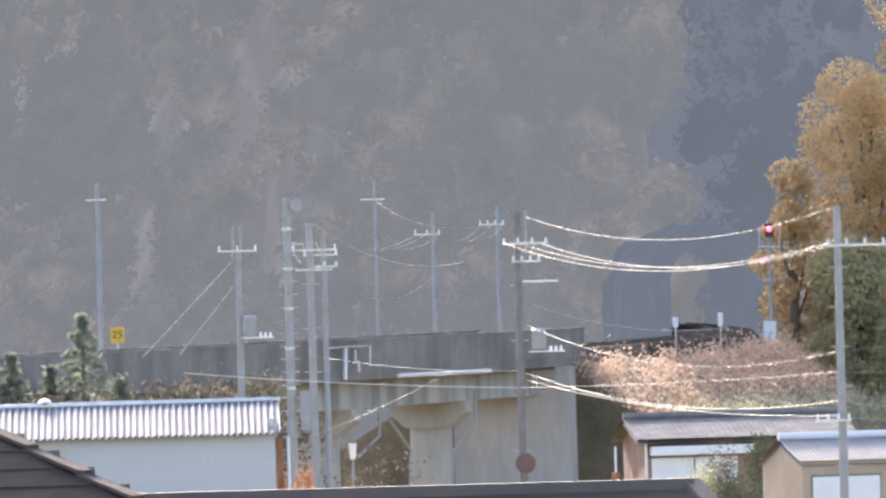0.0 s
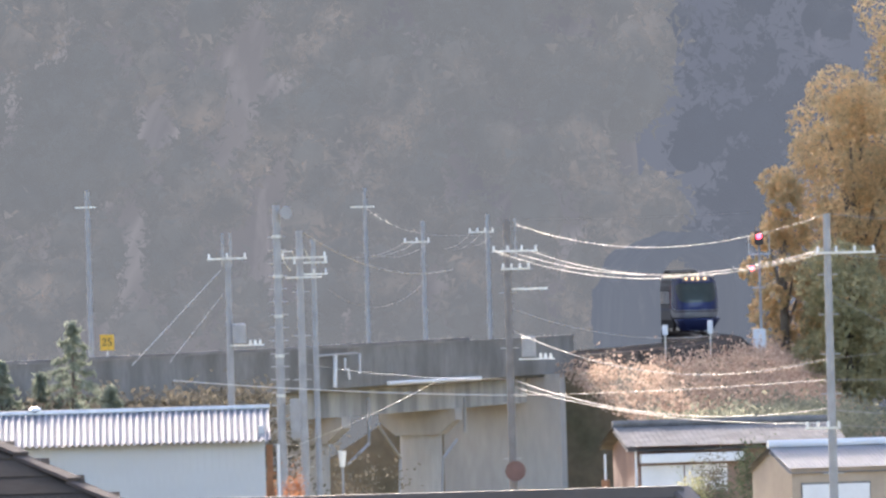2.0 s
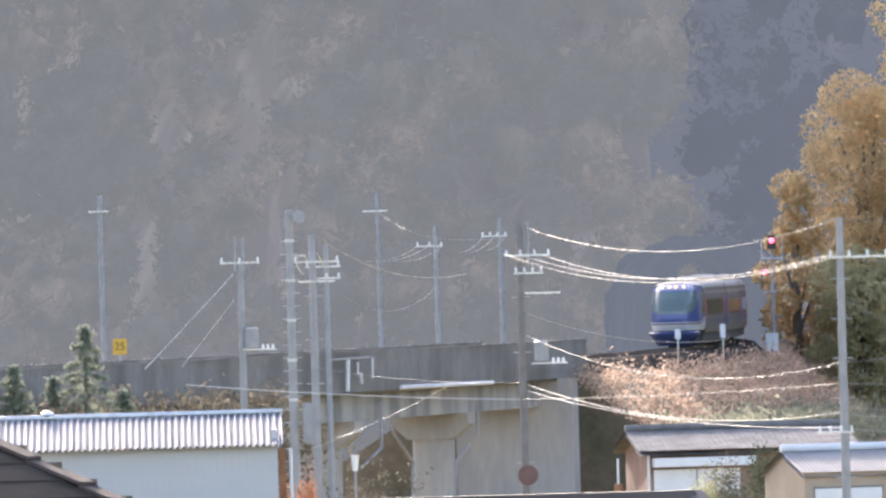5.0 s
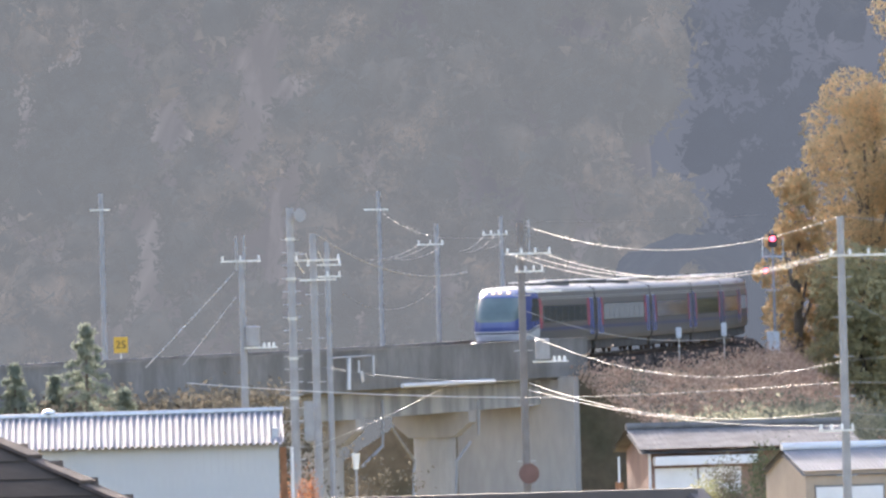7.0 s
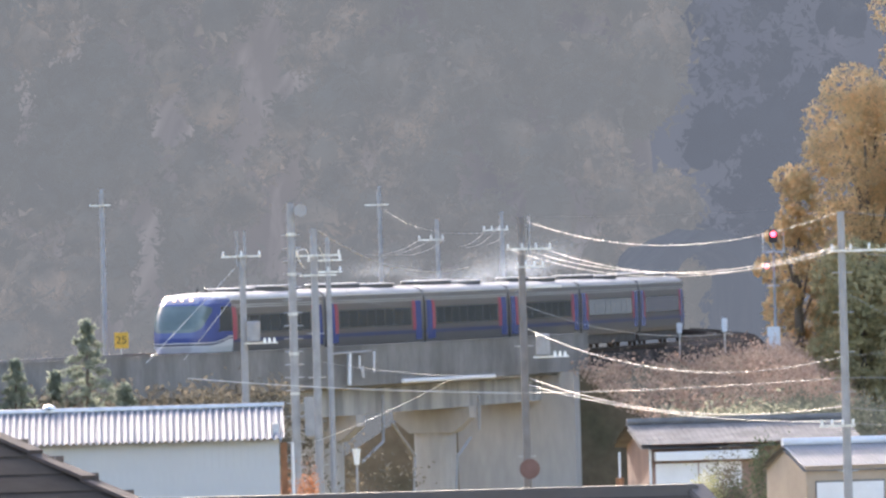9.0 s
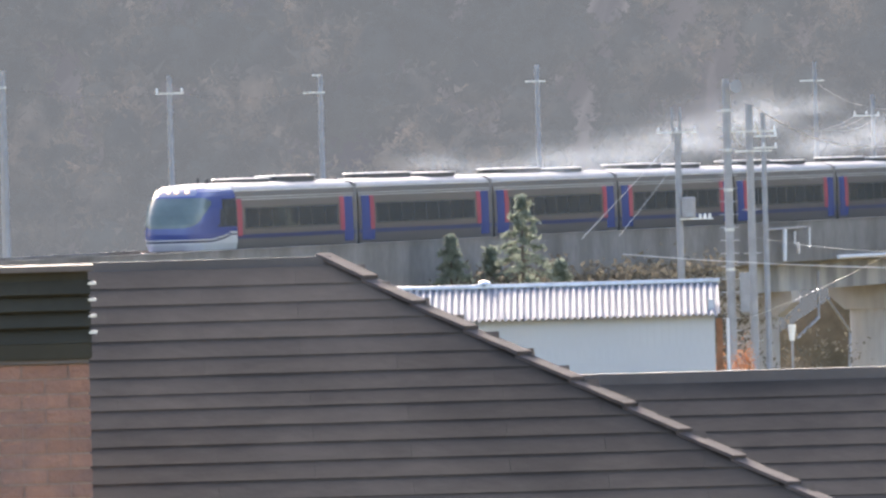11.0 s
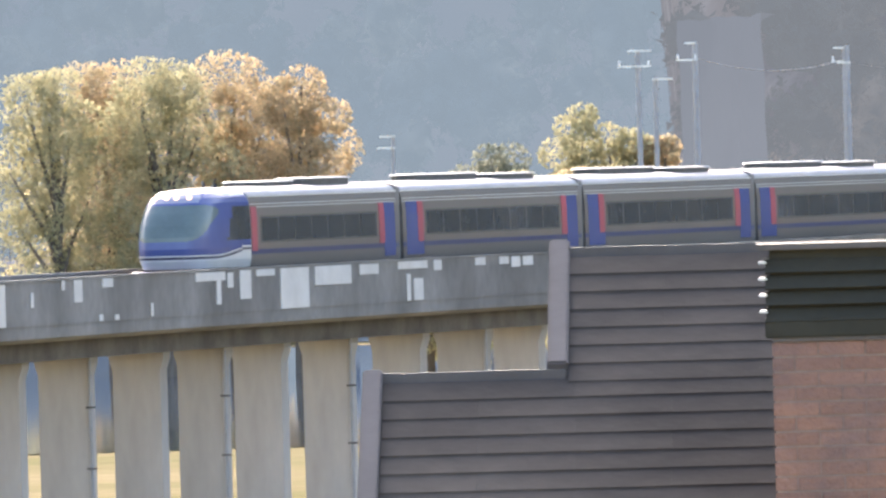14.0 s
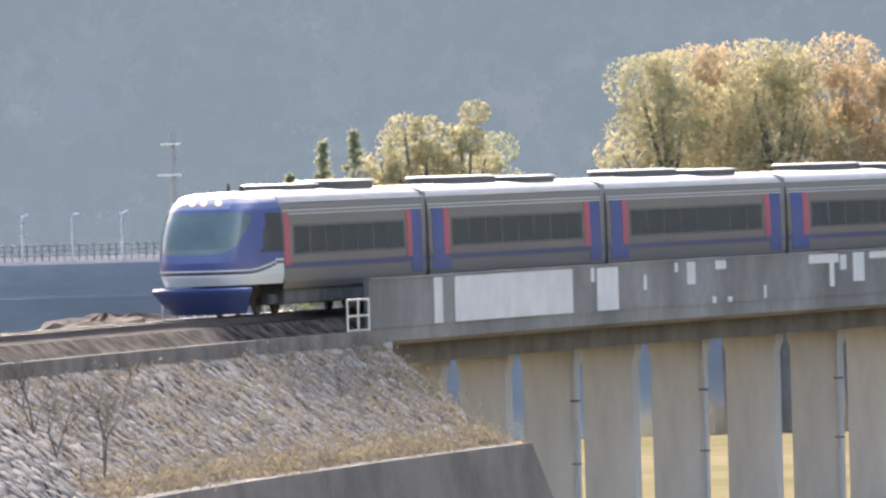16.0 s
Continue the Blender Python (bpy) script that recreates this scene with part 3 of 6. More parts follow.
VA = chain((0.444, -0.825)[0], 2.6)
V0 = VA - 8.0
viaduct = thing("viaduct", "grey concrete railway viaduct with patched parapets", "viaduct", kind="structure")
# the deck takes the parapet's dark tone to stand for shade below it
bm = bmesh.new()
sweep(bm, V0, V2, [(-2.75, -0.55), (2.75, -0.55), (2.75, -0.95), (2.2, -1.1), (-2.2, -1.1), (-2.75, -0.95)])
part("deck", bm, PARAPET, viaduct)
for n in (2.62, -2.78):
    bm = bmesh.new()
    sweep(bm, V0, V2 if n > 0 else V2 - 18, [(n, -0.55), (n + 0.16, -0.55), (n + 0.16, 0.86), (n + 0.2, 0.86), (n + 0.2, 0.95), (n - 0.04, 0.95), (n - 0.04, 0.86), (n, 0.86)])
    part("parapet", bm, PARAPET, viaduct, "weathered parapet with shade in its dark tone")
# deep girders on hammerhead piers
for n in (1.3, -1.7):
    bm = bmesh.new()
    sweep(bm, VA, V1, [(n, -1.1), (n + 0.4, -1.1), (n + 0.4, -2.35), (n, -2.35)])
    part("girder", bm, CONCRETE, viaduct)
# edge beams, with the deck's shade painted into their colour
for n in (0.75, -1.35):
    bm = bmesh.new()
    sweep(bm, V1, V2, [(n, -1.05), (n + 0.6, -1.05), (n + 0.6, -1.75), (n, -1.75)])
    part("edge_beam", bm, BEAM_SHADE, viaduct, "edge beam with the deck's shade in its colour")


def hammer_pier():
    bm = bmesh.new()
    prof = [(-1.9, 0), (1.9, 0), (1.9, -0.55), (1.1, -1.25), (-1.1, -1.25), (-1.9, -0.55)]
    loft(bm, [[(x, y, z) for y, z in prof] for x in (-0.9, 0.9)], True, True)
    head = part("pier", bm, CONCRETE_WARM, viaduct)
    bm = bmesh.new()
    loft(bm, [[(0.75 * math.cos(a) * 1.0, 1.05 * math.sin(a), z) for a in (2 * math.pi * i / 20 for i in range(20))] for z in (-1.25, -7.0)], True, True)
    col = part("column", bm, CONCRETE_WARM, head)
    return head


head = hammer_pier()
s_pier = chain((-0.069, -0.694)[0], 0.0)
head.matrix_basis = frame_at(s_pier, 0, -2.35)
for s in (s_pier + 25, ):
    o = again(head, viaduct, frame_at(s, 0, -2.35))
    c = again(head.children[0], o, Matrix.Identity(4))
bm = bmesh.new()
sweep(bm, V0 - 1, VA, [(-2.6, -1.1), (2.6, -1.1), (2.6, -9.0), (-2.6, -9.0)], step=10)
part("abutment", bm, CONCRETE_WARM, viaduct)
bm = bmesh.new()
sweep(bm, VA - 1.5, VA + 0.05, [(2.6, -0.96), (3.4, -0.96), (3.4, -9.0), (2.6, -9.0)], step=10)
part("wing_wall", bm, CONCRETE_WARM, viaduct, "paler concrete wing wall")

# the frame viaduct: slab piers with a flared head, narrow gaps between them, a rain pipe beside some
GAPS = [(-8.05, 18), (-7.79, 24), (-7.526, 20), (-7.265, 6), (-7.00, 22), (-6.705, 32), (-6.422, 18), (-6.178, 7),
        (-5.915, 26), (-5.632, 30), (-5.351, 18), (-5.103, 5), (-4.861, 20), (-4.60, 24), (-4.35, 16)]


def slab_pier(s, wide):
    """A wall-like pier across the line, its head flared under the deck."""
    bm = bmesh.new()
    w = wide / 2
    prof = [(-w, -9.3), (w, -9.3), (w, -2.35), (w + 0.13, -1.95), (w + 0.13, -1.06), (-w - 0.13, -1.06), (-w - 0.13, -1.95), (-w, -2.35)]
    loft(bm, [[(x, y, z) for y, z in prof] for x in (-0.4, 0.4)], True, True)
    pier = part("pier", bm, PIER_CONCRETE, viaduct)
    pier.matrix_basis = frame_at(s, 0.0)
    return pier


def rain_pipe(pier, y):
    bm = bmesh.new()
    tube(bm, (0.47, y, -9.2), (0.47, y, -1.3), 0.06, n=8)
    pipe = part("drainpipe", bm, POLE, pier, "grey drainpipe")
    for z in (-7.6, -5.4, -3.4):
        bm = bmesh.new()
        box(bm, 0.38, y - 0.15, z - 0.03, 0.54, y + 0.15, z + 0.03)
        part("clip", bm, UNDERFRAME, pipe)


for i, ((g0, p0), (g1, p1)) in enumerate(zip(GAPS, GAPS[1:])):
    left, right = g0 + p0 / 860.4, g1 - p1 / 860.4
    s_mid = chain((left + right) / 2, 0.0)
    c = line(s_mid)
    ahead = line(s_mid + 1) - line(s_mid - 1)
    phi = abs(math.atan2(c.x, c.y) - math.atan2(ahead.x, ahead.y)) % math.pi
    phi = min(phi, math.pi - phi)
    wide = (math.hypot(c.x, c.y) * radians(right - left) - 0.8 * math.sin(phi)) / math.cos(phi)
    pier = slab_pier(s_mid, wide)
    if i in (2, 4, 6, 8, 10):
        rain_pipe(pier, wide / 2 + 0.10)
    s_far = s_mid
while s_far > V1 + 9:
    s_far -= 8.0
    slab_pier(s_far, 2.1)


def patch(b0, e0, b1, e1, n=2.785):
    """A paler rectangle of repair mortar on the outer face of the parapet, a finger proud."""
    s0, s1 = chain(b1, n), chain(b0, n)
    far = line((s0 + s1) / 2, n)
    d = math.hypot(far.x, far.y)
    z0, z1 = (EYE.z - RAIL + d * math.tan(radians(e)) for e in (e1, e0))
    z0, z1 = max(z0, -0.52), min(z1, 0.85)
    bm = bmesh.new()
    sweep(bm, s0, s1, [(n, z0), (n + 0.03, z0), (n + 0.03, z1), (n, z1)], step=3)
    part("repair_patch", bm, CONCRETE_PALE, viaduct, "pale rectangular mortar repair")


for quad in ((-7.776, -0.520, -7.291, -0.738), (-7.190, -0.520, -7.103, -0.725), (-7.862, -0.529, -7.827, -0.747),
             (-5.968, -0.480, -5.852, -0.676), (-5.826, -0.477, -5.677, -0.555), (-6.819, -0.500, -6.785, -0.599),
             (-6.317, -0.489, -6.195, -0.527), (-6.232, -0.526, -6.214, -0.624), (-6.135, -0.482, -6.090, -0.604),
             (-6.068, -0.482, -5.992, -0.512), (-5.642, -0.475, -5.564, -0.517), (-5.420, -0.539, -5.382, -0.659),
             (-5.448, -0.520, -5.433, -0.658), (-5.483, -0.468, -5.363, -0.499), (-5.337, -0.465, -5.305, -0.508),
             (-6.998, -0.556, -6.986, -0.617), (-6.701, -0.504, -6.658, -0.540), (-6.187, -0.495, -6.163, -0.556),
             (-6.717, -0.652, -6.702, -0.697), (-6.652, -0.654, -6.636, -0.694), (-6.504, -0.611, -6.494, -0.663),
             (-5.165, -0.460, -5.124, -0.492), (-5.065, -0.459, -5.028, -0.490), (-5.016, -0.460, -4.980, -0.503),
             (-4.969, -0.459, -4.928, -0.497), (-7.215, -0.519, -7.201, -0.578), (-6.868, -0.503, -6.856, -0.548)):
    patch(*quad)

def rod(name, parent, a, b, r, material, label=""):
    bm = bmesh.new()
    tube(bm, a, b, r, n=8)
    return part(name, bm, material, parent, label)


def on_side(b, e, n):
    """The place at that sight on the upright plane n metres east of the line."""
    p = line(chain(b, n), n)
    return sight(b, e, math.hypot(p.x, p.y))


for pts in (((-0.247, -0.661), (-0.156, -0.801), (-0.162, -0.952)), ((-0.281, -0.549), (-0.284, -0.739), (-0.372, -0.821)), ((0.114, -0.560), (0.112, -0.704)), ((0.077, -0.733), (0.019, -0.808), (0.012, -0.957))):
    q = [on_side(b, e, 2.3) for b, e in pts]
    for a, b in zip(q, q[1:]):
        rod("drainpipe", viaduct, a, b, 0.07, POLE, "grey drainpipe")
a, b = on_side(-0.196, -0.493, 2.95), on_side(0.181, -0.483, 2.95)
rod("steel_duct", viaduct, a, b, 0.10, SHUTTER, "pale steel cable duct")
for top, low, r in (((-0.413, -0.373), (-0.417, -0.503), 0.10), ((-0.372, -0.383), (-0.373, -0.435), 0.05), ((-0.362, -0.430), (-0.358, -0.472), 0.07), ((-0.311, -0.367), (-0.313, -0.450), 0.04)):
    rod("bracket_post", viaduct, on_side(*top, 3.05), on_side(*low, 3.05), r, SHUTTER, "white steel bracket post")
rod("bracket_bar", viaduct, on_side(-0.495, -0.373, 3.05), on_side(-0.323, -0.366, 3.05), 0.05, POLE, "grey steel bracket bar")

# track: ballast bed, sleepers hidden in it, two rails
track = thing("railway_track", "single ballasted railway track with worn steel rails", "railway track", kind="structure")
bm = bmesh.new()
sweep(bm, -320, V0, [(-2.6, -0.9), (2.6, -0.9), (1.9, -0.2), (-1.9, -0.2)])
sweep(bm, V0, V2, [(-2.55, -0.54), (2.55, -0.54), (1.9, -0.2), (-1.9, -0.2)])
sweep(bm, V2, 620, [(-2.9, -0.9), (2.9, -0.9), (1.9, -0.2), (-1.9, -0.2)])
part("ballast_bed", bm, BALLAST, track)
for n in (0.5335, -0.5335):
    bm = bmesh.new()
    sweep(bm, -320, 620, [(n - 0.032, -0.03), (n + 0.032, -0.03), (n + 0.032, 0.0), (n - 0.032, 0.0)])
    part("rail", bm, STEEL_RAIL, track)
    bm = bmesh.new()
    sweep(bm, -320, 620, [(n - 0.065, -0.21), (n + 0.065, -0.21), (n + 0.02, -0.16), (n + 0.02, -0.031), (n - 0.02, -0.031), (n - 0.02, -0.16)])
    part("rail_web", bm, RAIL_RUST, track)

# embankment at the far end, overgrown; embankment at the near end, stone pitched above a retaining wall
bm = bmesh.new()
sweep(bm, -320, V0 + 2, [(-16, -9), (12, -9), (9.5, -6.2), (3.0, -0.92), (-3.0, -0.92)], step=8)
tagged(part("embankment_far", bm, EARTH, smooth=False), "overgrown earth railway embankment", "embankment", kind="structure")
# the tunnel that the express comes out of; its faint glow is painted haze
tunnel = thing("tunnel", "railway tunnel mouth, hazy gloom painted in as a faint glow", "tunnel", kind="structure")
TUNNEL_S = (-46.0, -62.0, -78.0, -94.0, -110.0)
turns = [math.pi * i / 20 for i in range(21)]
inner = [(-2.4, -1.0)] + [(-2.4 * math.cos(a), 2.7 + 2.4 * math.sin(a)) for a in turns] + [(2.4, -1.0)]


def slope_over(s):
    """The uneven back of the slope above the tunnel."""
    return [(-5.0, -3.0)] + [(-(3.7 + 0.9 * noise.noise(Vector((s * 0.05, a * 2, 1)))) * math.cos(a) * (1.25 - 0.25 * math.sin(a)),
                              2.7 + (3.5 + 0.8 * noise.noise(Vector((s * 0.07, a * 3, 4)))) * math.sin(a)) for a in turns] + [(5.0, -3.0)]


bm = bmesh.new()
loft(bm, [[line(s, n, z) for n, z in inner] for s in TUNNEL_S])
part("lining", bm, TUNNEL_HAZE_GLOW, tunnel)
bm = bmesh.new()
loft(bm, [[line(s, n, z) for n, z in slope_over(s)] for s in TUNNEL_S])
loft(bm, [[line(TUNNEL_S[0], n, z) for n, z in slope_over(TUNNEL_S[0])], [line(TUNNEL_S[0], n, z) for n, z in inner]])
part("portal", bm, TUNNEL_HAZE_GLOW, tunnel)

W_S = 423.0
bm = bmesh.new()
ends = ((-14, -9, W_S + 4), (8.6, -9, W_S + 0.3), (8.6, -4.1, W_S + 0.3), (3.4, -1.05, V2 + 0.6), (3.0, -0.92, V2 - 0.4), (-3.0, -0.92, V2 - 0.4))
loft(bm, [[line(a + (620 - a) * i / 40, n, z) for n, z, a in ends] for i in range(41)], True, True)
near_bed = tagged(part("embankment_near", bm, EARTH), "earth railway embankment", "embankment", kind="structure")
kerb = bmesh.new()
sweep(kerb, V2 + 0.3, 620, [(2.9, -1.0), (3.25, -1.0), (3.25, -0.58), (2.9, -0.58)], step=6)
tagged(part("ballast_kerb", kerb, KERB), "low concrete kerb holding the ballast", "kerb", kind="structure")
bm = bmesh.new()
wall_ends = ((8.5, -9, W_S - 6.5), (9.6, -9, W_S - 6.5), (9.2, -3.85, W_S), (8.5, -3.85, W_S))
loft(bm, [[line(a + (620 - a) * i / 40, n, z) for n, z, a in wall_ends] for i in range(41)], True, True)
tagged(part("retaining_wall", bm, WALL_DARK), "concrete retaining wall below the stone slope, darkened for shade", "wall", kind="structure")

# abutment block at the near end of the viaduct
bm = bmesh.new()
sweep(bm, V2 - 3.0, V2 + 1.0, [(-2.7, -0.97), (2.7, -0.97), (2.7, -9.0), (-2.7, -9.0)], step=3)
part("abutment", bm, CONCRETE_WARM, viaduct)


s_heap = chain(-9.20, -5.0)
rnd = random.Random(17)
bm = bmesh.new()
loft(bm, [[line(s_heap + k * 9.0 * math.cos(a) + rnd.uniform(-0.3, 0.3), -5.0 + k * 1.7 * math.sin(a) + rnd.uniform(-0.15, 0.15), z + rnd.uniform(-0.16, 0.16)) for a in (2 * math.pi * i / 26 for i in range(26))]
          for k, z in ((1.0, -2.6), (0.93, -1.1), (0.84, -0.45), (0.66, -0.18), (0.42, -0.08), (0.2, 0.0), (0.05, 0.0))], True, True)
tagged(part("earth_mound", bm, BALLAST_BROWN), "low brown gravelly mound beside the track", "mound")


def pitching():
    """Rough stones laid on the near slope, with a cone of them at its end."""
    rnd = random.Random(5)
    verts, faces, spare = [], [], []
    for row in range(17):
        v = (row + 0.5) / 17
        n, z = 3.5 + 5.1 * v, -1.1 - 2.95 * v
        s = V2 + 1.2 + 6.3 * v
        while s < 520:
            w = rnd.uniform(0.28, 0.6) * (1 if s < 470 else 1.4)
            if rnd.random() < 0.93:
                near = 431.0 < s < 438.2
                c = line(s + w / 2, n + rnd.uniform(-0.06, 0.06), z + 0.02)
                f = frame_at(s, 0, 0).to_3x3()
                tilt = rnd.uniform(-0.14, 0.14)
                h = rnd.uniform(0.10, 0.20)
                m = 6
                if near:
                    spare.append((c, f, w, tilt, h))
                    s += w * 0.97
                    continue
                k = len(verts)
                a0 = rnd.uniform(0, 6)
                for ring, (lift, size) in enumerate(((-0.12, 1.05), (h * 0.6, 0.95), (h, 0.6))):
                    for i in range(m):
                        a = a0 + 2 * math.pi * i / m
                        e = size * rnd.uniform(0.85, 1.1)
                        dx, dy = math.cos(a) * w * 0.5 * e, math.sin(a) * 0.19 * e
                        q = Vector((dx, -dy * 0.86 , dy * 0.0)) + Vector((0, -0.5 * lift, 0.86 * lift + dy * 0.5 + dx * tilt))
                        verts.append(c + f @ q)
                for ring in range(2):
                    for i in range(m):
                        j = (i + 1) % m
                        faces.append((k + ring * m + i, k + ring * m + j, k + (ring + 1) * m + j, k + (ring + 1) * m + i))
                faces.append(tuple(k + 2 * m + i for i in range(m)))
            s += w * 0.97
    me = bpy.data.meshes.new("stone_pitching")
    me.from_pydata(verts, [], faces)
    me.materials.append(STONE)
    bank = tagged(new("stone_pitching", me), "rough grey stones set in a sloping bank", "stone bank", kind="stuff")
    shapes = []
    for v in range(6):
        bm = bmesh.new()
        rows = []
        for lift, size in ((-0.12, 1.05), (0.09, 0.95), (0.15, 0.6)):
            rows.append([(math.cos(a) * 0.5 * size * rnd.uniform(0.85, 1.1), -math.sin(a) * 0.163 * size - 0.5 * lift, math.sin(a) * 0.095 * size + 0.86 * lift)
                         for a in (v + 2 * math.pi * i / 6 for i in range(6))])
        loft(bm, rows, True, True)
        shapes.append(part("stone", bm, STONE_PIECE, near_bed))
    for i, (c, f, w, tilt, h) in enumerate(spare):
        m = Matrix.Translation(c) @ f.to_4x4() @ Matrix.Rotation(-tilt, 4, "Y") @ Matrix.Diagonal((w, 1, h / 0.15, 1))
        if i < 6:
            shapes[i].matrix_basis = m
        else:
            again(shapes[i % 6], near_bed, m)
    return bank


pitching()

# ---------------------------------------------------------------- the express
LC = 20.9


def train_profile(wide=1.42):
    """Half a cross-section, from the skirt up to the middle of the roof."""
    return [(1.36, 0.75), (1.42, 0.95), (1.425, 1.6), (1.41, 2.6), (1.36, 3.12), (1.30, 3.30)]


def shell_strip(bm, x0, x1, z0, z1, side, out=0.0):
    """A strip of the flank between two heights."""
    prof = train_profile()
    zs, ys = [p[1] for p in prof], [p[0] for p in prof]
    hs = [z0] + [z for z in zs if z0 < z < z1] + [z1]
    rows = [[(x, side * (float(np.interp(z, zs, ys)) + out), z) for z in hs] for x in (x0, x1)]
    loft(bm, rows)
    return bm


def panel(name, x0, x1, z0, z1, side, material, parent, out, label=""):
    """A plate that stands a little proud of the flank, with returns."""
    bm = bmesh.new()
    prof = train_profile()
    zs, ys = [p[1] for p in prof], [p[0] for p in prof]
    hs = [z0 + (z1 - z0) * i / 4 for i in range(5)]
    ring = [(side * (float(np.interp(z, zs, ys)) + out), z) for z in hs] + [(side * (float(np.interp(z, zs, ys)) - 0.02), z) for z in hs[::-1]]
    loft(bm, [[(x, y, z) for y, z in ring] for x in (x0, x1)], True, True)
    return part(name, bm, material, parent, label)


def roof_unit(parent, x0, x1, tall, half, y, label):
    """A flat equipment box with a pale lid over darker sides."""
    def slab(a, b, z0, z1, h):
        bm = bmesh.new()
        ring = []
        for i in range(28):
            t = 2 * math.pi * i / 28
            c, d = math.cos(t), math.sin(t)
            ring.append(((a + b) / 2 + (b - a) / 2 * math.copysign(abs(c) ** 0.35, c), y + h * math.copysign(abs(d) ** 0.5, d)))
        loft(bm, [[(px, py, z0) for px, py in ring], [(px, py, z1) for px, py in ring]], True, True)
        return bm
    body = part("roof_unit", slab(x0 + 0.12, x1 - 0.12, 3.40, 3.475 + tall, half * 0.94), UNIT_SIDE, parent, label)
    bm = bmesh.new()
    rings = []
    for dz, k in ((0.03, 1.0), (0.05, 1.02), (0.07, 0.95), (0.085, 0.72), (0.09, 0.4)):
        ring = []
        for i in range(28):
            t = 2 * math.pi * i / 28
            c, d = math.cos(t), math.sin(t)
            ring.append(((x0 + x1) / 2 + ((x1 - x0) / 2 - half * (1 - k)) * math.copysign(abs(c) ** 0.35, c), y + half * k * math.copysign(abs(d) ** 0.5, d), 3.43 + tall + dz))
        rings.append(ring)
    loft(bm, rings, True, True)
    part("lid", bm, TRAIN_WHITE, body, "rounded white lid", smooth=True)
    return body


def car(lead, tail=False):
    """One coach; x forward, origin on the rails below its middle."""
    ob = thing("train_car", "dark silver express coach with red-edged blue doors and white roof" if not lead else
               "streamlined blue and white leading express car with lit headlights", "train car", group="express train")
    back, front = -10.2, (6.8 if lead else 10.2)
    # flanks and roof
    for side in (1, -1):
        bm = bmesh.new()
        shell_strip(bm, back, front, 0.75, 3.30, side)
        part("side_wall", bm, TRAIN_STEEL, ob, smooth=False)
    bm = bmesh.new()
    arch = [(1.30 * math.cos(a), 3.30 + 0.34 * math.sin(a) ** 0.8) for a in (math.pi * i / 12 for i in range(13))]
    loft(bm, [[(x, y, z) for y, z in arch] for x in (back, front)])
    part("roof", bm, TRAIN_ROOF, ob, "white painted roof", smooth=True)
    for side in (1, -1):
        bm = bmesh.new()
        box(bm, back, side * 1.30 - 0.03, 3.27, front, side * 1.30 + 0.05, 3.325)
        part("gutter", bm, TRAIN_WHITE, ob)
        for z in (3.02, 2.92):
            panel("rib", back + 0.2, front - 0.1, z, z + 0.03, side, TRAIN_WHITE, ob, 0.015)
        panel("waist_stripe", back, front, 1.34, 1.50, side, WAIST_BLUE, ob, 0.006, "dark blue stripe")
    # ends
    prof = train_profile()
    outline = [(y, z) for y, z in prof] + [(y, z) for y, z in arch[1:-1]] + [(-y, z) for y, z in prof[::-1]]
    for x, on in ((back, True), (front, not lead)):
        if on:
            bm = bmesh.new()
            vs = [bm.verts.new((x, y, z)) for y, z in outline]
            bm.faces.new(vs)
            part("end_wall", bm, UNDERFRAME if not (tail and x == back) else TRAIN_STEEL, ob)
    bm = bmesh.new()
    box(bm, back - 0.50, -1.38, 0.95, back, 1.33, 3.44, 0.02)
    part("gangway", bm, BELLOWS, ob, "grey gangway bellows")
    # doors and windows
    ends = ((back + 1.35, 1),) if lead else ((back + 1.35, 1), (front - 1.35, -1))
    for side in (1, -1):
        for c, sgn in ends:
            panel("door", c - 0.95, c + 0.35 if sgn > 0 else c + 0.95, 1.05, 2.92, side, TRAIN_BLUE, ob, 0.012, "blue sliding door")
            panel("door_trim", c + sgn * 0.62 - 0.30, c + sgn * 0.62 + 0.30, 1.50, 2.92, side, TRAIN_RED, ob, 0.02, "red upright trim")
        if lead:
            panel("door_trim", 6.1, 6.7, 1.45, 2.95, side, TRAIN_RED, ob, 0.02, "red upright trim")
        w0, w1 = back + 2.6, (5.6 if lead else front - 2.6)
        panel("window_band", w0 - 0.1, w1 + 0.1, 1.72, 2.62, side, UNIT_SIDE, ob, 0.008)
        k = 8 if not lead else 7
        step = (w1 - w0) / k
        for i in range(k):
            panel("window_pane", w0 + i * step + 0.05, w0 + (i + 1) * step - 0.05, 1.78, 2.56, side, TRAIN_GLASS, ob, 0.014)
    # roof equipment
    for x0, x1, tall, y in ((-2.0, 4.9, 0.35, -0.30), (-7.3, -2.5, 0.29, 0.1)) if not lead else ((-1.8, 2.8, 0.29, -0.3), (-7.4, -2.3, 0.36, 0.0)):
        roof_unit(ob, x0, x1, tall, 0.78, y, "grey-sided air conditioning unit")
    # below the floor
    bm = bmesh.new()
    box(bm, back + 0.3, -1.25, 0.28, front - 0.5, 1.25, 0.9, 0.05)
    part("underframe", bm, UNDERFRAME, ob)
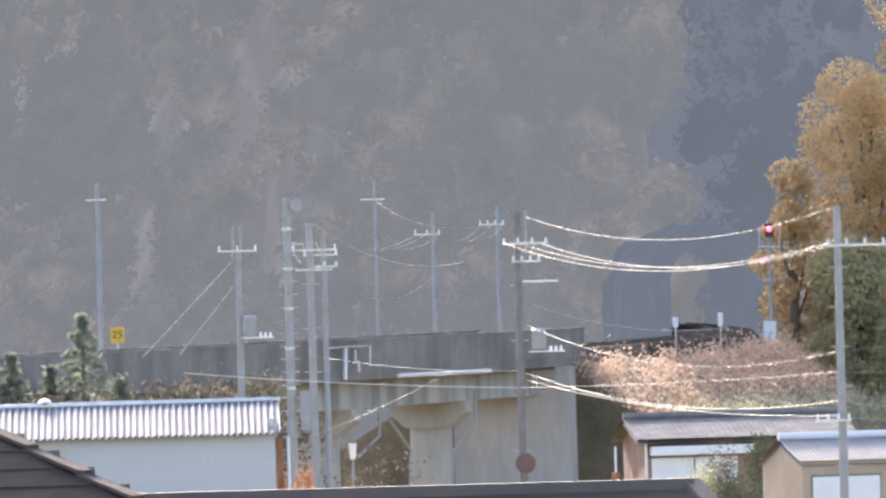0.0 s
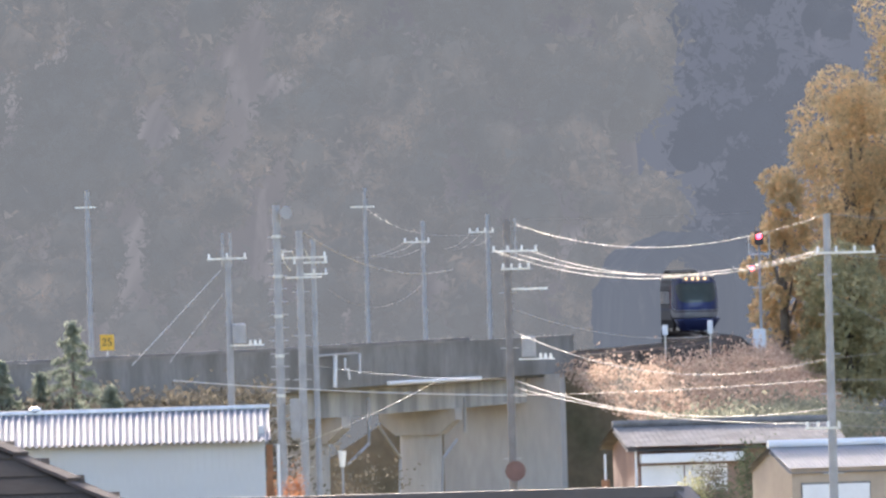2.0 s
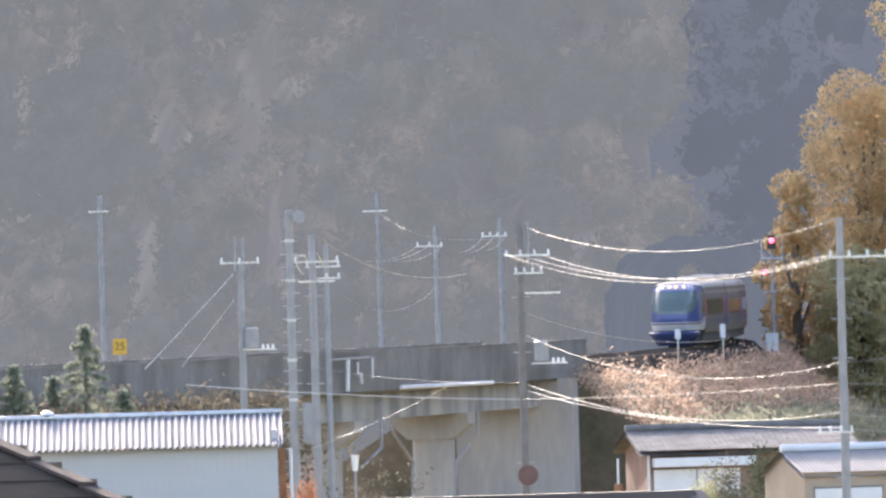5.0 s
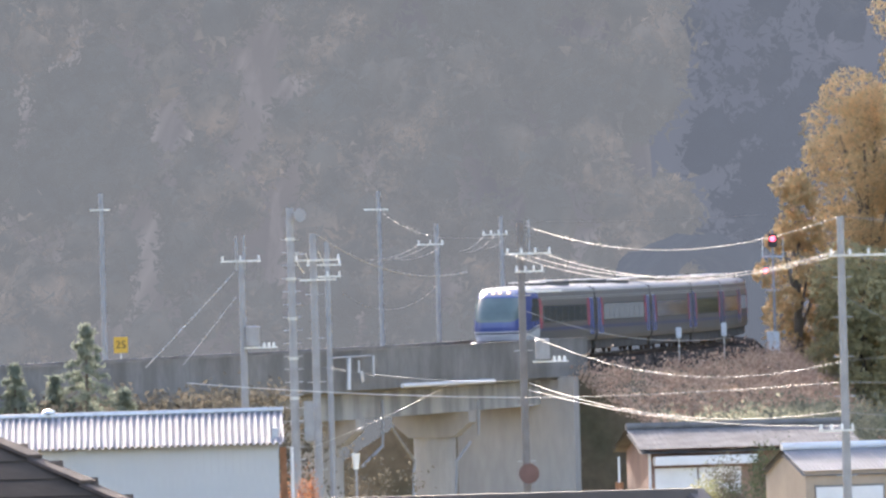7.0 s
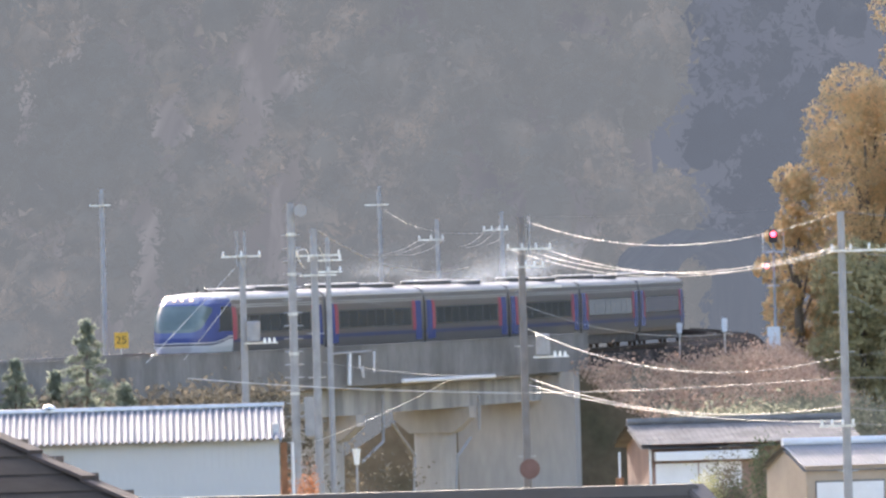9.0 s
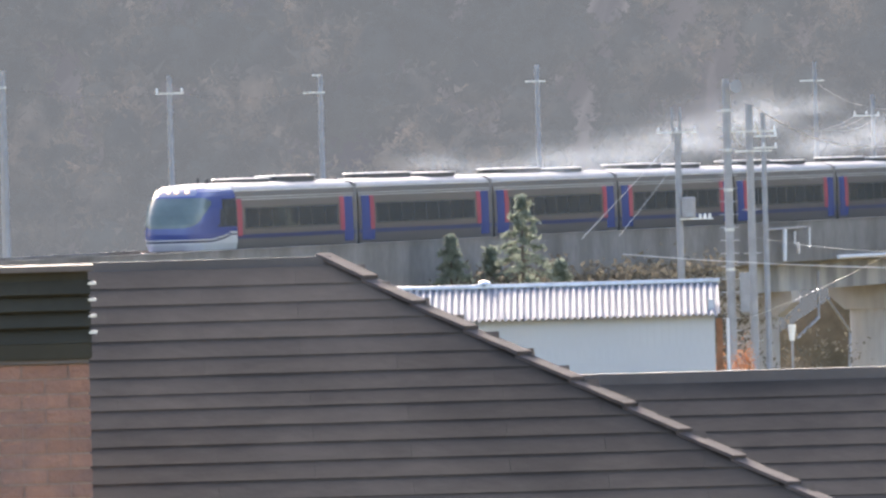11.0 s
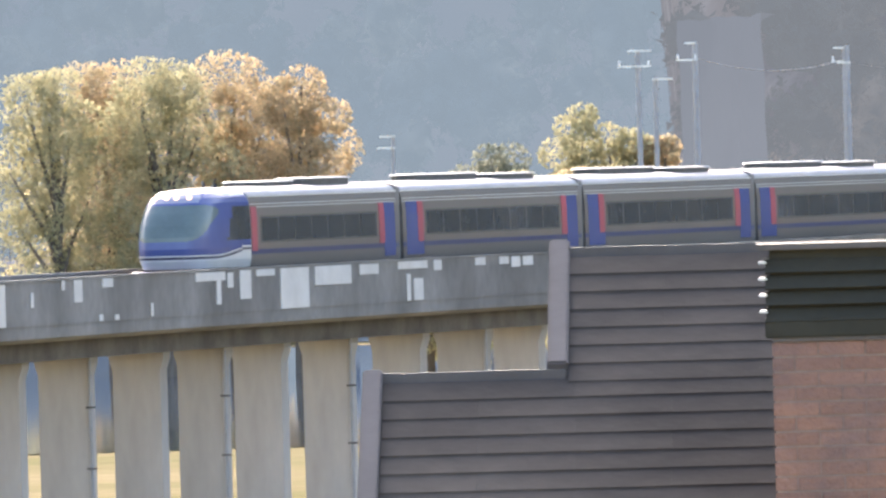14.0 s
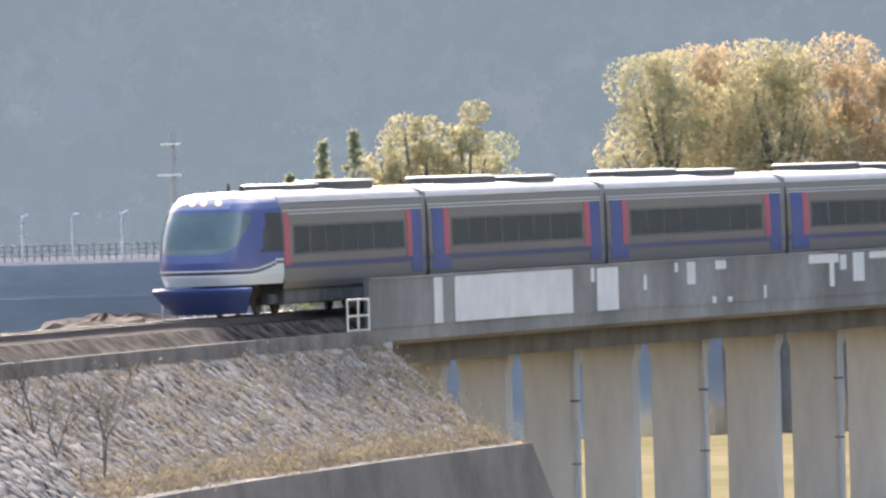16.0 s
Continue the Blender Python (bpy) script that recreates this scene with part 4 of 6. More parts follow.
    for bx in (-7.0, 7.0 if not lead else 5.8):
        bm = bmesh.new()
        box(bm, bx - 1.5, -1.05, 0.32, bx + 1.5, -0.85, 0.6, 0.04)
        bogie = part("bogie", bm, UNDERFRAME, ob)
        bm = bmesh.new()
        box(bm, bx - 1.5, 0.85, 0.32, bx + 1.5, 1.05, 0.6, 0.04)
        part("side_frame", bm, UNDERFRAME, bogie)
        for wx in (-1.05, 1.05):
            for wy in (-0.56, 0.56):
                bm = bmesh.new()
                tube(bm, (bx + wx, wy - 0.06, 0.43), (bx + wx, wy + 0.06, 0.43), 0.43, n=20)
                part("wheel", bm, RAIL_RUST, bogie)
    return ob


def nose(ob):
    """The rounded streamlined front: a grid over height and plan angle, cut into its painted and glazed zones."""
    zs = list(np.linspace(0.93, 1.19, 5)) + list(np.linspace(1.2, 1.72, 46)) + list(np.linspace(1.75, 3.10, 40)) + list(np.linspace(3.12, 3.52, 17)) + [3.54, 3.56, 3.58, 3.60, 3.615, 3.63, 3.64]
    tip = np.interp(zs, [0.93, 1.2, 1.6, 2.0, 2.4, 2.8, 3.1, 3.3, 3.46, 3.53, 3.58, 3.61, 3.64], [11.65, 11.90, 11.96, 11.92, 11.74, 11.42, 11.12, 10.84, 10.52, 10.15, 9.45, 8.50, 6.9])
    half = np.interp(zs, [0.93, 1.2, 1.6, 2.6, 3.12, 3.30, 3.46, 3.53, 3.58, 3.61, 3.64], [1.36, 1.42, 1.425, 1.41, 1.36, 1.30, 1.18, 1.04, 0.86, 0.60, 0.02])
    slim = np.interp(zs, [0.93, 1.2, 1.6, 2.2, 2.6, 3.12, 3.30, 3.46, 3.53, 3.58, 3.61, 3.64], [1.31, 1.39, 1.41, 1.40, 1.38, 1.28, 1.20, 1.05, 0.92, 0.75, 0.52, 0.02])
    cols = 72
    pw = 2 / 3.8
    pts = []
    for z, xt, hw, hs in zip(zs, tip, half, slim):
        row = []
        for i in range(cols + 1):
            a = math.pi * i / cols
            c, d = math.cos(a), max(math.sin(a), 0.0)
            row.append(Vector((6.8 + (xt - 6.8) * d ** pw, -(hw + (hs - hw) * d ** pw) * math.copysign(abs(c) ** pw, c), z)))
        pts.append(row)
    zones = {}

    def zone(p, hw):
        y = abs(p.y) / max(hw, 0.01)
        rise = 1.25 + 0.26 * min(1.0, max(0.0, (10.2 - p.x) / 2.8)) ** 1.3
        if p.z < rise:
            return "skirt_band"
        if p.z < rise + 0.085:
            return "stripe"
        if p.z < rise + 0.135:
            return "pin_line"
        mid, tall = 2.47, 0.61
        if (y / (0.80 + 0.15 * (p.z - 1.95))) ** 8 + (abs(p.z - mid) / tall) ** 4 < 1 and p.x > 8.6 + (p.z - mid) * -0.6:
            return "windscreen"
        if p.x < 9.35 - 0.6 * (p.z - 1.7) and 1.84 < p.z < 2.98:
            return "cab_window_west" if p.y > 0 else "cab_window"
        if 3.15 < p.z < 3.45 and y < 0.66:
            return "headlight_panel"
        return "nose_roof" if p.z > 3.52 - 0.16 * y ** 3 else "nose_shell"

    for j in range(len(zs) - 1):
        for i in range(cols):
            c = (pts[j][i] + pts[j + 1][i + 1] + pts[j + 1][i] + pts[j][i + 1]) / 4
            zones.setdefault(zone(c, half[j]), []).append((j, i))
    mats = {"skirt_band": (TRAIN_WHITE, "white lower band"), "stripe": (TRAIN_STRIPE, "dark blue stripe"), "pin_line": (TRAIN_WHITE, "thin white line"),
            "windscreen": (SCREEN_GLASS, "wide curved windscreen"), "cab_window": (TRAIN_GLASS, ""), "cab_window_west": (TRAIN_GLASS, ""),
            "headlight_panel": (LAMP_PANEL, "grey-blue headlight panel"), "nose_roof": (TRAIN_WHITE, "white nose roof"), "nose_shell": (TRAIN_BLUE, "blue painted nose")}
    for name, cells in zones.items():
        bm = bmesh.new()
        made = {}
        for j, i in cells:
            q = []
            for jj, ii in ((j, i), (j, i + 1), (j + 1, i + 1), (j + 1, i)):
                if (jj, ii) not in made:
                    made[jj, ii] = bm.verts.new(pts[jj][ii])
                q.append(made[jj, ii])
            bm.faces.new(q)
        bmesh.ops.remove_doubles(bm, verts=bm.verts, dist=0.002)
        part(name.replace("_west", ""), bm, mats[name][0], ob, mats[name][1], smooth=True)
    # headlights behind the top edge of the screen
    for y in (-0.62, -0.22, 0.12, 0.55):
        bm = bmesh.new()
        c = Vector((6.8 + (10.84 - 6.8) * (1 - (abs(y) / 1.20) ** 3.8) ** (1 / 3.8) - 0.09, y, 3.30))
        tube(bm, c, c + Vector((0.16, 0, 0.03)), 0.085, 0.08, 14)
        part("headlight", bm, HEADLIGHT, ob, "glowing warm headlight")
    # plough skirt below
    rows = []
    ts = [-1 + 2 * i / 28 for i in range(29)]
    for z, reach, hw in ((0.10, 11.35, 1.00), (0.40, 11.80, 1.20), (0.72, 12.20, 1.40), (0.82, 12.28, 1.44), (0.87, 12.20, 1.42)):
        rows.append([Vector((reach - 1.7 * (abs(t)) ** 3, hw * math.sin(t * math.pi / 2), z)) for t in ts])
    bm = bmesh.new()
    loft(bm, rows)
    vs = [bm.verts.new(p) for p in rows[-1]]
    bm.faces.new(vs)
    part("plough", bm, TRAIN_BLUE, ob, "deep blue front skirt")
    # wipers, aerial
    for y in (-0.55, 0.35):
        bm = bmesh.new()
        tube(bm, (11.80 - 0.1 * abs(y), y, 1.82), (11.66 - 0.1 * abs(y), y + 0.5, 2.0), 0.025)
        part("wiper", bm, BLACK, ob)
    bm = bmesh.new()
    tube(bm, (7.0, -0.15, 3.55), (7.0, -0.15, 3.86), 0.07, 0.03)
    part("aerial", bm, BLACK, ob, "black roof aerial")
    bm = bmesh.new()
    tube(bm, (7.0, 0.25, 3.55), (7.0, 0.25, 3.78), 0.09, 0.06)
    part("horn", bm, BLACK, ob, "black roof horn")


CARS = []
lead_car = car(True)
nose(lead_car)
CARS.append(lead_car)
coach = car(False)
CARS.append(coach)
for k in range(4):
    CARS.append(copy_thing(coach, Matrix.Identity(4)))


def car_pose(t, k, n=0.0, z=0.0, mid=None):
    """Where coach k stands at t seconds: its bogies on the line."""
    s = SPEED * (t - 3.5) - 10.45 - LC * k if mid is None else SPEED * (t - 3.5) - mid
    a, b = line(s + 7, n, z), line(s - 7, n, z)
    return Matrix.Translation((a + b) / 2) @ Matrix.Rotation(math.atan2(a.y - b.y, a.x - b.x), 4, "Z")

# ---------------------------------------------------------------- poles and wires
def wire(a, b, sag, r=0.018, material=None, name="overhead_wire", label="thin overhead wire catching the sun", n=24):
    a, b = Vector(a), Vector(b)
    cu = bpy.data.curves.new(name, "CURVE")
    cu.dimensions, cu.bevel_depth, cu.bevel_resolution = "3D", r * 0.38, 1
    sp = cu.splines.new("POLY")
    sp.points.add(n)
    for i in range(n + 1):
        k = i / n
        p = a.lerp(b, k) - Vector((0, 0, 4 * sag * k * (1 - k)))
        sp.points[i].co = (*p, 1)
    cu.materials.append(material or WIRE)
    return tagged(new(name, cu), label, "wire", group="overhead wires")


def pole(top, foot, r, label, material=None, taper=1.25, arms=(), insulators=True, rungs=0, name="utility_pole"):
    """A pole from foot height to top; arms are (below top, left reach, right reach, posts)."""
    ob = thing(name, label, "utility pole", Matrix.Translation((top.x, top.y, foot)), group="poles")
    h = top.z - foot
    bm = bmesh.new()
    tube(bm, (0, 0, -0.3), (0, 0, h), r * taper, r, 14)
    part("shaft", bm, material or POLE, ob)
    for below, left, right, posts in arms:
        z = h - below
        bm = bmesh.new()
        box(bm, -left, -r - 0.08, z - 0.035, right, -r, z + 0.035, 0.008)
        part("crossarm", bm, STEEL, ob)
        for i in range(posts):
            x = -left + 0.08 + (left + right - 0.16) * (i / max(posts - 1, 1))
            bm = bmesh.new()
            for k, rr in enumerate((0.035, 0.06, 0.035, 0.06, 0.03)):
                tube(bm, (x, -r - 0.05, z + 0.03 + k * 0.04), (x, -r - 0.05, z + 0.07 + k * 0.04), rr, rr * 0.8, 8)
            part("insulator", bm, PORCELAIN, ob)
    for i in range(rungs):
        z = h * (0.2 + 0.75 * i / rungs)
        bm = bmesh.new()
        tube(bm, (-r - 0.22, 0, z), (r + 0.22, 0, z), 0.02, n=6)
        part("step_bolt", bm, STEEL, ob)
    return ob


def transformer(ob, x, z, s=1.0):
    bm = bmesh.new()
    tube(bm, (x, -0.25, z), (x, -0.25, z + 0.75 * s), 0.28 * s, n=16)
    tube(bm, (x, -0.25, z + 0.75 * s), (x, -0.25, z + 0.82 * s), 0.31 * s, 0.2 * s, 16)
    part("transformer", bm, POLE, ob, "pale grey transformer can")
    for dx in (0.45, 0.65, 0.85):
        bm = bmesh.new()
        tube(bm, (x + dx, -0.2, z - 0.1), (x + dx, -0.2, z + 0.12), 0.07, 0.05, 8)
        part("fuse", bm, PORCELAIN, ob)
    bm = bmesh.new()
    box(bm, x - 0.4, -0.25, z - 0.12, x + 1.0, -0.15, z - 0.06)
    part("bracket", bm, STEEL, ob)


# far side of the railway
def rail_pole(b, e, n, label, height_foot=-0.6, r=0.11, arms=((0.7, 0.5, 0.5, 0),)):
    s = chain(b, n)
    p = line(s, n)
    top = sight(b, e, math.hypot(p.x, p.y))
    return pole(top, RAIL + height_foot, r, label, arms=arms), top


rail_pole(-1.415, 0.332, -4.5, "slim grey concrete pole with a short crossarm", arms=((0.75, 0.55, 0.4, 0),))
rail_pole(-0.273, 0.312, -14.0, "slim grey concrete pole with a short crossarm", arms=((1.0, 0.8, 0.5, 0),))
_, pm_top = rail_pole(-0.038, 0.170, -5.0, "slim grey concrete pole with wire brackets", arms=((1.05, 1.0, 0.35, 3),))
_, pm2_top = rail_pole(0.228, 0.193, -5.0, "slim grey concrete pole with wire brackets", arms=((0.95, 1.0, 0.35, 4),))
_, f2_top = rail_pole(-2.928, 0.330, -5.0, "slim grey concrete pole with double top", arms=((0.75, 0.6, 0.6, 2),))
_, f3_top = rail_pole(-2.307, 0.319, -5.0, "slim grey concrete pole with a hooked bracket", arms=((0.05, 0.35, 0.05, 0), (0.8, 0.75, 0.2, 0)))
_, f4_top = rail_pole(-3.620, 0.365, -6.0, "slim grey concrete pole with a hooked bracket", arms=((0.05, 0.45, 0.05, 0), (0.6, 0.55, 0.1, 2)))
_, f5_top = rail_pole(-4.235, 0.401, -6.0, "slim grey concrete pole with a hooked bracket", arms=((0.05, 0.4, 0.05, 0), (0.7, 0.75, 0.1, 2)))
_, f6_top = rail_pole(-4.471, 0.375, -8.0, "pole with a square steel bracket", r=0.1, arms=((0.05, 0.4, 0.55, 0), (0.65, 0.8, 0.5, 2)))
rail_pole(-4.402, 0.262, -8.0, "slim weathered stay pole", r=0.09, arms=((0.1, 0.1, 0.7, 0),))
_, f0_top = rail_pole(-3.611, 0.370, -5.0, "slim grey concrete pole with a short crossarm", arms=((0.7, 0.4, 0.15, 0),))
wire(f4_top - Vector((0, 0, 0.5)), f5_top - Vector((0, 0, 0.6)), 0.5, 0.03)
wire(f3_top - Vector((0, 0, 0.7)), f2_top - Vector((0, 0, 0.7)), 0.3, 0.014, WIRE_DARK)
wire(f2_top - Vector((0, 0, 0.7)), f4_top - Vector((0, 0, 0.6)), 0.3, 0.014, WIRE_DARK)
rail_pole(-8.916, 0.100, -14.0, "slender distant pole with short arms", r=0.09, arms=((0.5, 0.4, 0.3, 0), (1.5, 0.5, 0.3, 0)))
rail_pole(-5.488, 0.049, -10.0, "small lamp pole with a bracket", r=0.07, arms=((0.02, 0.5, 0.1, 0), (0.45, 0.6, 0.1, 0)))

# in the village
big = pole(sight(-0.640, 0.252, 560), 0.0, 0.155, "tall grey concrete pole with step bolts and a loudspeaker", rungs=22)
h = sight(-0.640, 0.252, 560).z
bm = bmesh.new()
tube(bm, (0.20, -0.1, h - 0.30), (0.42, -0.55, h - 0.30), 0.08, 0.27, 18)
part("loudspeaker", bm, POLE, big, "grey horn loudspeaker")
bm = bmesh.new()
box(bm, 0.35, -0.3, h - 9.4, 0.75, 0.0, h - 7.8, 0.03)
part("meter_box", bm, POLE, big, "grey steel box")
for z in (1.2, 2.8, 4.4, 6.0, 7.6):
    bm = bmesh.new()
    tube(bm, (0, 0, h - z), (0, 0, h - z - 0.12), 0.20, n=14)
    part("band", bm, STEEL, big)
p2 = pole(sight(-0.548, 0.145, 566), 0.0, 0.145, "grey concrete pole with white droppers", rungs=6, arms=((1.1, 0.75, 1.1, 2), (1.9, 0.6, 0.9, 0)))
pc = pole(sight(-0.844, 0.048, 575), RAIL - 4, 0.13, "concrete pole with twin top posts, crossarm and transformer", arms=((0.1, 0.85, 0.8, 3), ))
for x in (-0.2, 0.12):
    bm = bmesh.new()
    tube(bm, (x, 0, sight(-0.844, 0.048, 575).z - RAIL + 3.5), (x, 0, sight(-0.844, 0.048, 575).z - RAIL + 4.95), 0.06)
    part("top_post", bm, POLE, pc)
pc_h = sight(-0.844, 0.048, 575).z - RAIL + 4
transformer(pc, 0.4, pc_h - 3.6)
pd = pole(sight(-0.491, 0.108, 600), 2.0, 0.11, "concrete pole with twin posts and two crossarms", arms=((1.0, 0.9, 0.6, 2), (1.5, 0.6, 0.6, 3)))
pe = pole(sight(0.306, 0.168, 545), 0.0, 0.135, "dark pole with steel crossarms, street lamp arm and transformer", POLE_DARK, arms=((1.25, 0.6, 1.2, 4), (1.95, 0.25, 0.9, 4)), rungs=5)
pe_h = sight(0.306, 0.168, 545).z
bm = bmesh.new()
tube(bm, (0.32, 0, pe_h - 1.5), (0.32, 0, pe_h + 0.05), 0.06)
part("top_post", bm, POLE, pe)
bm = bmesh.new()
box(bm, 0.15, -0.14, pe_h - 2.78, 1.55, -0.06, pe_h - 2.70, 0.01)
part("lamp_arm", bm, STEEL, pe, "bright steel lamp arm")
transformer(pe, 0.75, pe_h - 5.4)
pr = pole(sight(1.623, 0.154, 462), 0.0, 0.12, "grey concrete pole with a top crossarm", taper=1.35, arms=((1.3, 0.4, 1.6, 4), (7.1, 0.9, 0.3, 4)), rungs=8)

# wires between them
def at(b, e, d):
    return sight(b, e, d)


wire(at(0.336, 0.148, 545), at(1.623, 0.154, 462), 1.02, 0.03)
wire(at(0.247, 0.041, 545), at(1.595, 0.004, 462), 1.02, 0.03)
wire(at(0.328, 0.032, 545), at(1.619, 0.015, 462), 0.90, 0.03)
wire(at(0.405, 0.034, 545), at(1.653, 0.007, 462), 0.92, 0.03)
wire(at(1.623, 0.156, 462), at(2.180, 0.118, 462), 0.1, 0.03)
wire(at(1.584, 0.004, 462), at(2.175, -0.048, 462), 0.15, 0.03)
wire(at(1.647, 0.011, 462), at(2.176, -0.031, 462), 0.15, 0.03)
wire(at(1.637, -0.179, 462), at(2.118, -0.430, 462), 0.1, 0.025)
wire(at(0.322, -0.200, 545), at(1.155, -0.333, 545), 0.5, 0.035)
wire(at(0.326, -0.294, 545), at(1.629, -0.439, 462), 1.05, 0.03)
wire(at(1.629, -0.439, 462), at(2.166, -0.373, 462), 0.1, 0.02)
wire(at(-1.081, -0.457, 545), at(0.300, -0.556, 545), 0.12, 0.055, STEEL)
wire(at(0.300, -0.556, 545), at(1.627, -0.528, 462), 0.1, 0.03)
wire(at(1.627, -0.528, 462), at(2.162, -0.512, 462), 0.1, 0.03)
wire(at(0.325, -0.496, 545), at(1.628, -0.644, 462), 0.75, 0.04)
wire(at(0.324, -0.524, 545), at(1.626, -0.707, 462), 0.45, 0.035)
wire(at(1.628, -0.653, 462), at(2.157, -0.691, 462), 0.05, 0.035)
wire(at(1.626, -0.714, 462), at(2.156, -0.745, 462), 0.05, 0.03)
wire(at(-0.534, 0.142, 566), at(0.082, -0.033, 600), 0.75, 0.055)
wire(at(-0.577, -0.736, 566), at(0.023, -0.478, 560), 0.15, 0.022, STEEL)
wire(at(-0.545, -0.402, 566), at(0.302, -0.488, 545), 0.2, 0.016)
wire(at(-1.249, -0.389, 575), at(-0.873, -0.007, 575), 0.02, 0.045, STEEL, label="slanting grey steel stay wire")
wire(at(-1.095, -0.382, 577), at(-0.869, -0.109, 577), 0.02, 0.035, STEEL, label="slanting grey steel stay wire")
wire(at(-1.835, -0.389, 600), at(-1.393, -0.392, 600), 0.02, 0.012, WIRE)
wire(at(-0.112, 0.086, 690), at(-0.335, 0.030, 660), 0.25, 0.03)
wire(at(-0.061, 0.089, 690), at(-0.316, 0.031, 660), 0.3, 0.03)
wire(at(-0.012, 0.083, 690), at(-0.218, 0.031, 660), 0.3, 0.03)
wire(at(0.156, 0.114, 720), at(0.050, 0.054, 700), 0.2, 0.03)
wire(at(0.198, 0.112, 720), at(0.085, 0.050, 700), 0.2, 0.03)
wire(at(0.244, 0.106, 720), at(0.166, 0.062, 700), 0.15, 0.03)
wire(at(-0.039, 0.114, 690), at(0.237, 0.107, 720), 0.05, 0.022)
wire(at(-0.431, -0.103, 640), at(-0.045, -0.090, 690), 0.95, 0.02)
wire(at(-0.278, 0.237, 720), at(-0.030, 0.119, 690), 0.3, 0.014)
wire(at(-0.627, 0.061, 565), at(-0.576, 0.060, 566), 0.0, 0.05, PORCELAIN, label="short white insulated dropper cable", n=4)
wire(at(-0.627, 0.061, 565), at(-0.585, -0.019, 566), 0.12, 0.05, PORCELAIN, label="short white insulated dropper cable", n=8)
wire(at(-0.580, 0.064, 565), at(-0.565, 0.027, 566), 0.0, 0.05, PORCELAIN, label="short white insulated dropper cable", n=4)
wire(at(-0.527, 0.070, 565), at(-0.505, 0.020, 566), 0.0, 0.05, PORCELAIN, label="short white insulated dropper cable", n=4)
wire(at(0.367, 0.168, 700), at(1.321, 0.169, 760), 0.1, 0.014, WIRE_DARK)

# signals beside the line
sg = sight(1.343, 0.069, 812)
signal = thing("railway_signal", "tall railway signal with two red lights lit", "railway signal", Matrix.Translation((sg.x, sg.y, RAIL - 0.9)))
hs = sg.z - RAIL + 0.9
bm = bmesh.new()
tube(bm, (0, 0.15, 0), (0, 0.15, hs + 0.5), 0.09, 0.07)
part("post", bm, POLE, signal)
bm = bmesh.new()
box(bm, -0.26, -0.1, hs - 0.5, 0.26, 0.02, hs + 0.3, 0.05)
part("backboard", bm, BLACK, signal)
for a, b, r in (((-0.6, 0, hs - 1.05), (-0.6, 0, hs + 0.1), 0.03), ((0.6, 0, hs - 1.05), (0.6, 0, hs + 0.1), 0.03),
                ((-0.65, 0, hs - 1.05), (0.65, 0, hs - 1.05), 0.04), ((-0.45, 0, hs - 3.0), (0.3, 0, hs - 3.0), 0.04)):
    bm = bmesh.new()
    tube(bm, a, b, r)
    part("cage_bar", bm, STEEL, signal)
for x, z in ((0.0, hs), (-0.45, hs - 1.85)):
    bm = bmesh.new()
    tube(bm, (x, -0.16, z), (x, -0.10, z), 0.15 if z == hs else 0.12, n=16)
    part("lamp", bm, RED_LIGHT, signal, "glowing red lamp")
bm = bmesh.new()
box(bm, -0.5, -0.4, 0, 0.25, 0.2, 1.3, 0.03)
part("relay_box", bm, SHUTTER, signal)

for (b, e), w, h, name, label in (((0.947, -0.306), 0.28, 0.55, "trackside_box", "small white trackside equipment box"), ((1.133, -0.298), 0.28, 0.75, "trackside_box", "small white trackside equipment box")):
    n = 2.9
    s = chain(b, n)
    p = line(s, n)
    z = sight(b, e, math.hypot(p.x, p.y)).z - RAIL
    o = thing(name, label, "equipment box", frame_at(s, n, -0.92))
    bm = bmesh.new()
    box(bm, -w / 2, -w / 2, z + 0.92 - h / 2, w / 2, w / 2, z + 0.92 + h / 2, 0.03)
    part("cabinet", bm, SHUTTER, o)
    bm = bmesh.new()
    tube(bm, (0, 0, -0.2), (0, 0, z + 0.92), 0.04)
    part("post", bm, STEEL, o)
p = line(chain((0.932, -0.166)[0], -3.2), -3.2)
lt = sight(0.932, -0.166, math.hypot(p.x, p.y))
o = thing("track_marker", "white round-topped track marker on a post", "marker", Matrix.Translation((lt.x, lt.y, RAIL - 0.92)))
bm = bmesh.new()
tube(bm, (0, 0, -0.2), (0, 0, lt.z - RAIL + 0.92), 0.04)
part("post", bm, STEEL, o)
bm = bmesh.new()
tube(bm, (0, -0.05, lt.z - RAIL + 0.92), (0, 0.05, lt.z - RAIL + 0.92), 0.24, n=18)
part("plate", bm, SHUTTER, o)

# speed board
p = line(chain((-1.349, -0.293)[0], -3.2), -3.2)
sb = sight(-1.349, -0.293, math.hypot(p.x, p.y))
o = thing("speed_board", "yellow speed board with black number 25", "sign", Matrix.Translation((sb.x, sb.y, sb.z)))
bm = bmesh.new()
box(bm, -0.32, -0.02, -0.36, 0.32, 0.02, 0.36, 0.01)
part("board", bm, SIGN_YELLOW, o)
bm = bmesh.new()
tube(bm, (0, 0.05, RAIL - 0.6 - sb.z), (0, 0.05, 0.2), 0.035)
part("post", bm, STEEL, o)
txt = bpy.data.curves.new("number", "FONT")
txt.body, txt.size, txt.align_x, txt.align_y, txt.extrude = "25", 0.5, "CENTER", "CENTER", 0.004
txt.materials.append(BLACK)
num = new("number", txt)
num.parent = o
num.matrix_basis = pose(0, -0.026, 0, 90, 0, 0)

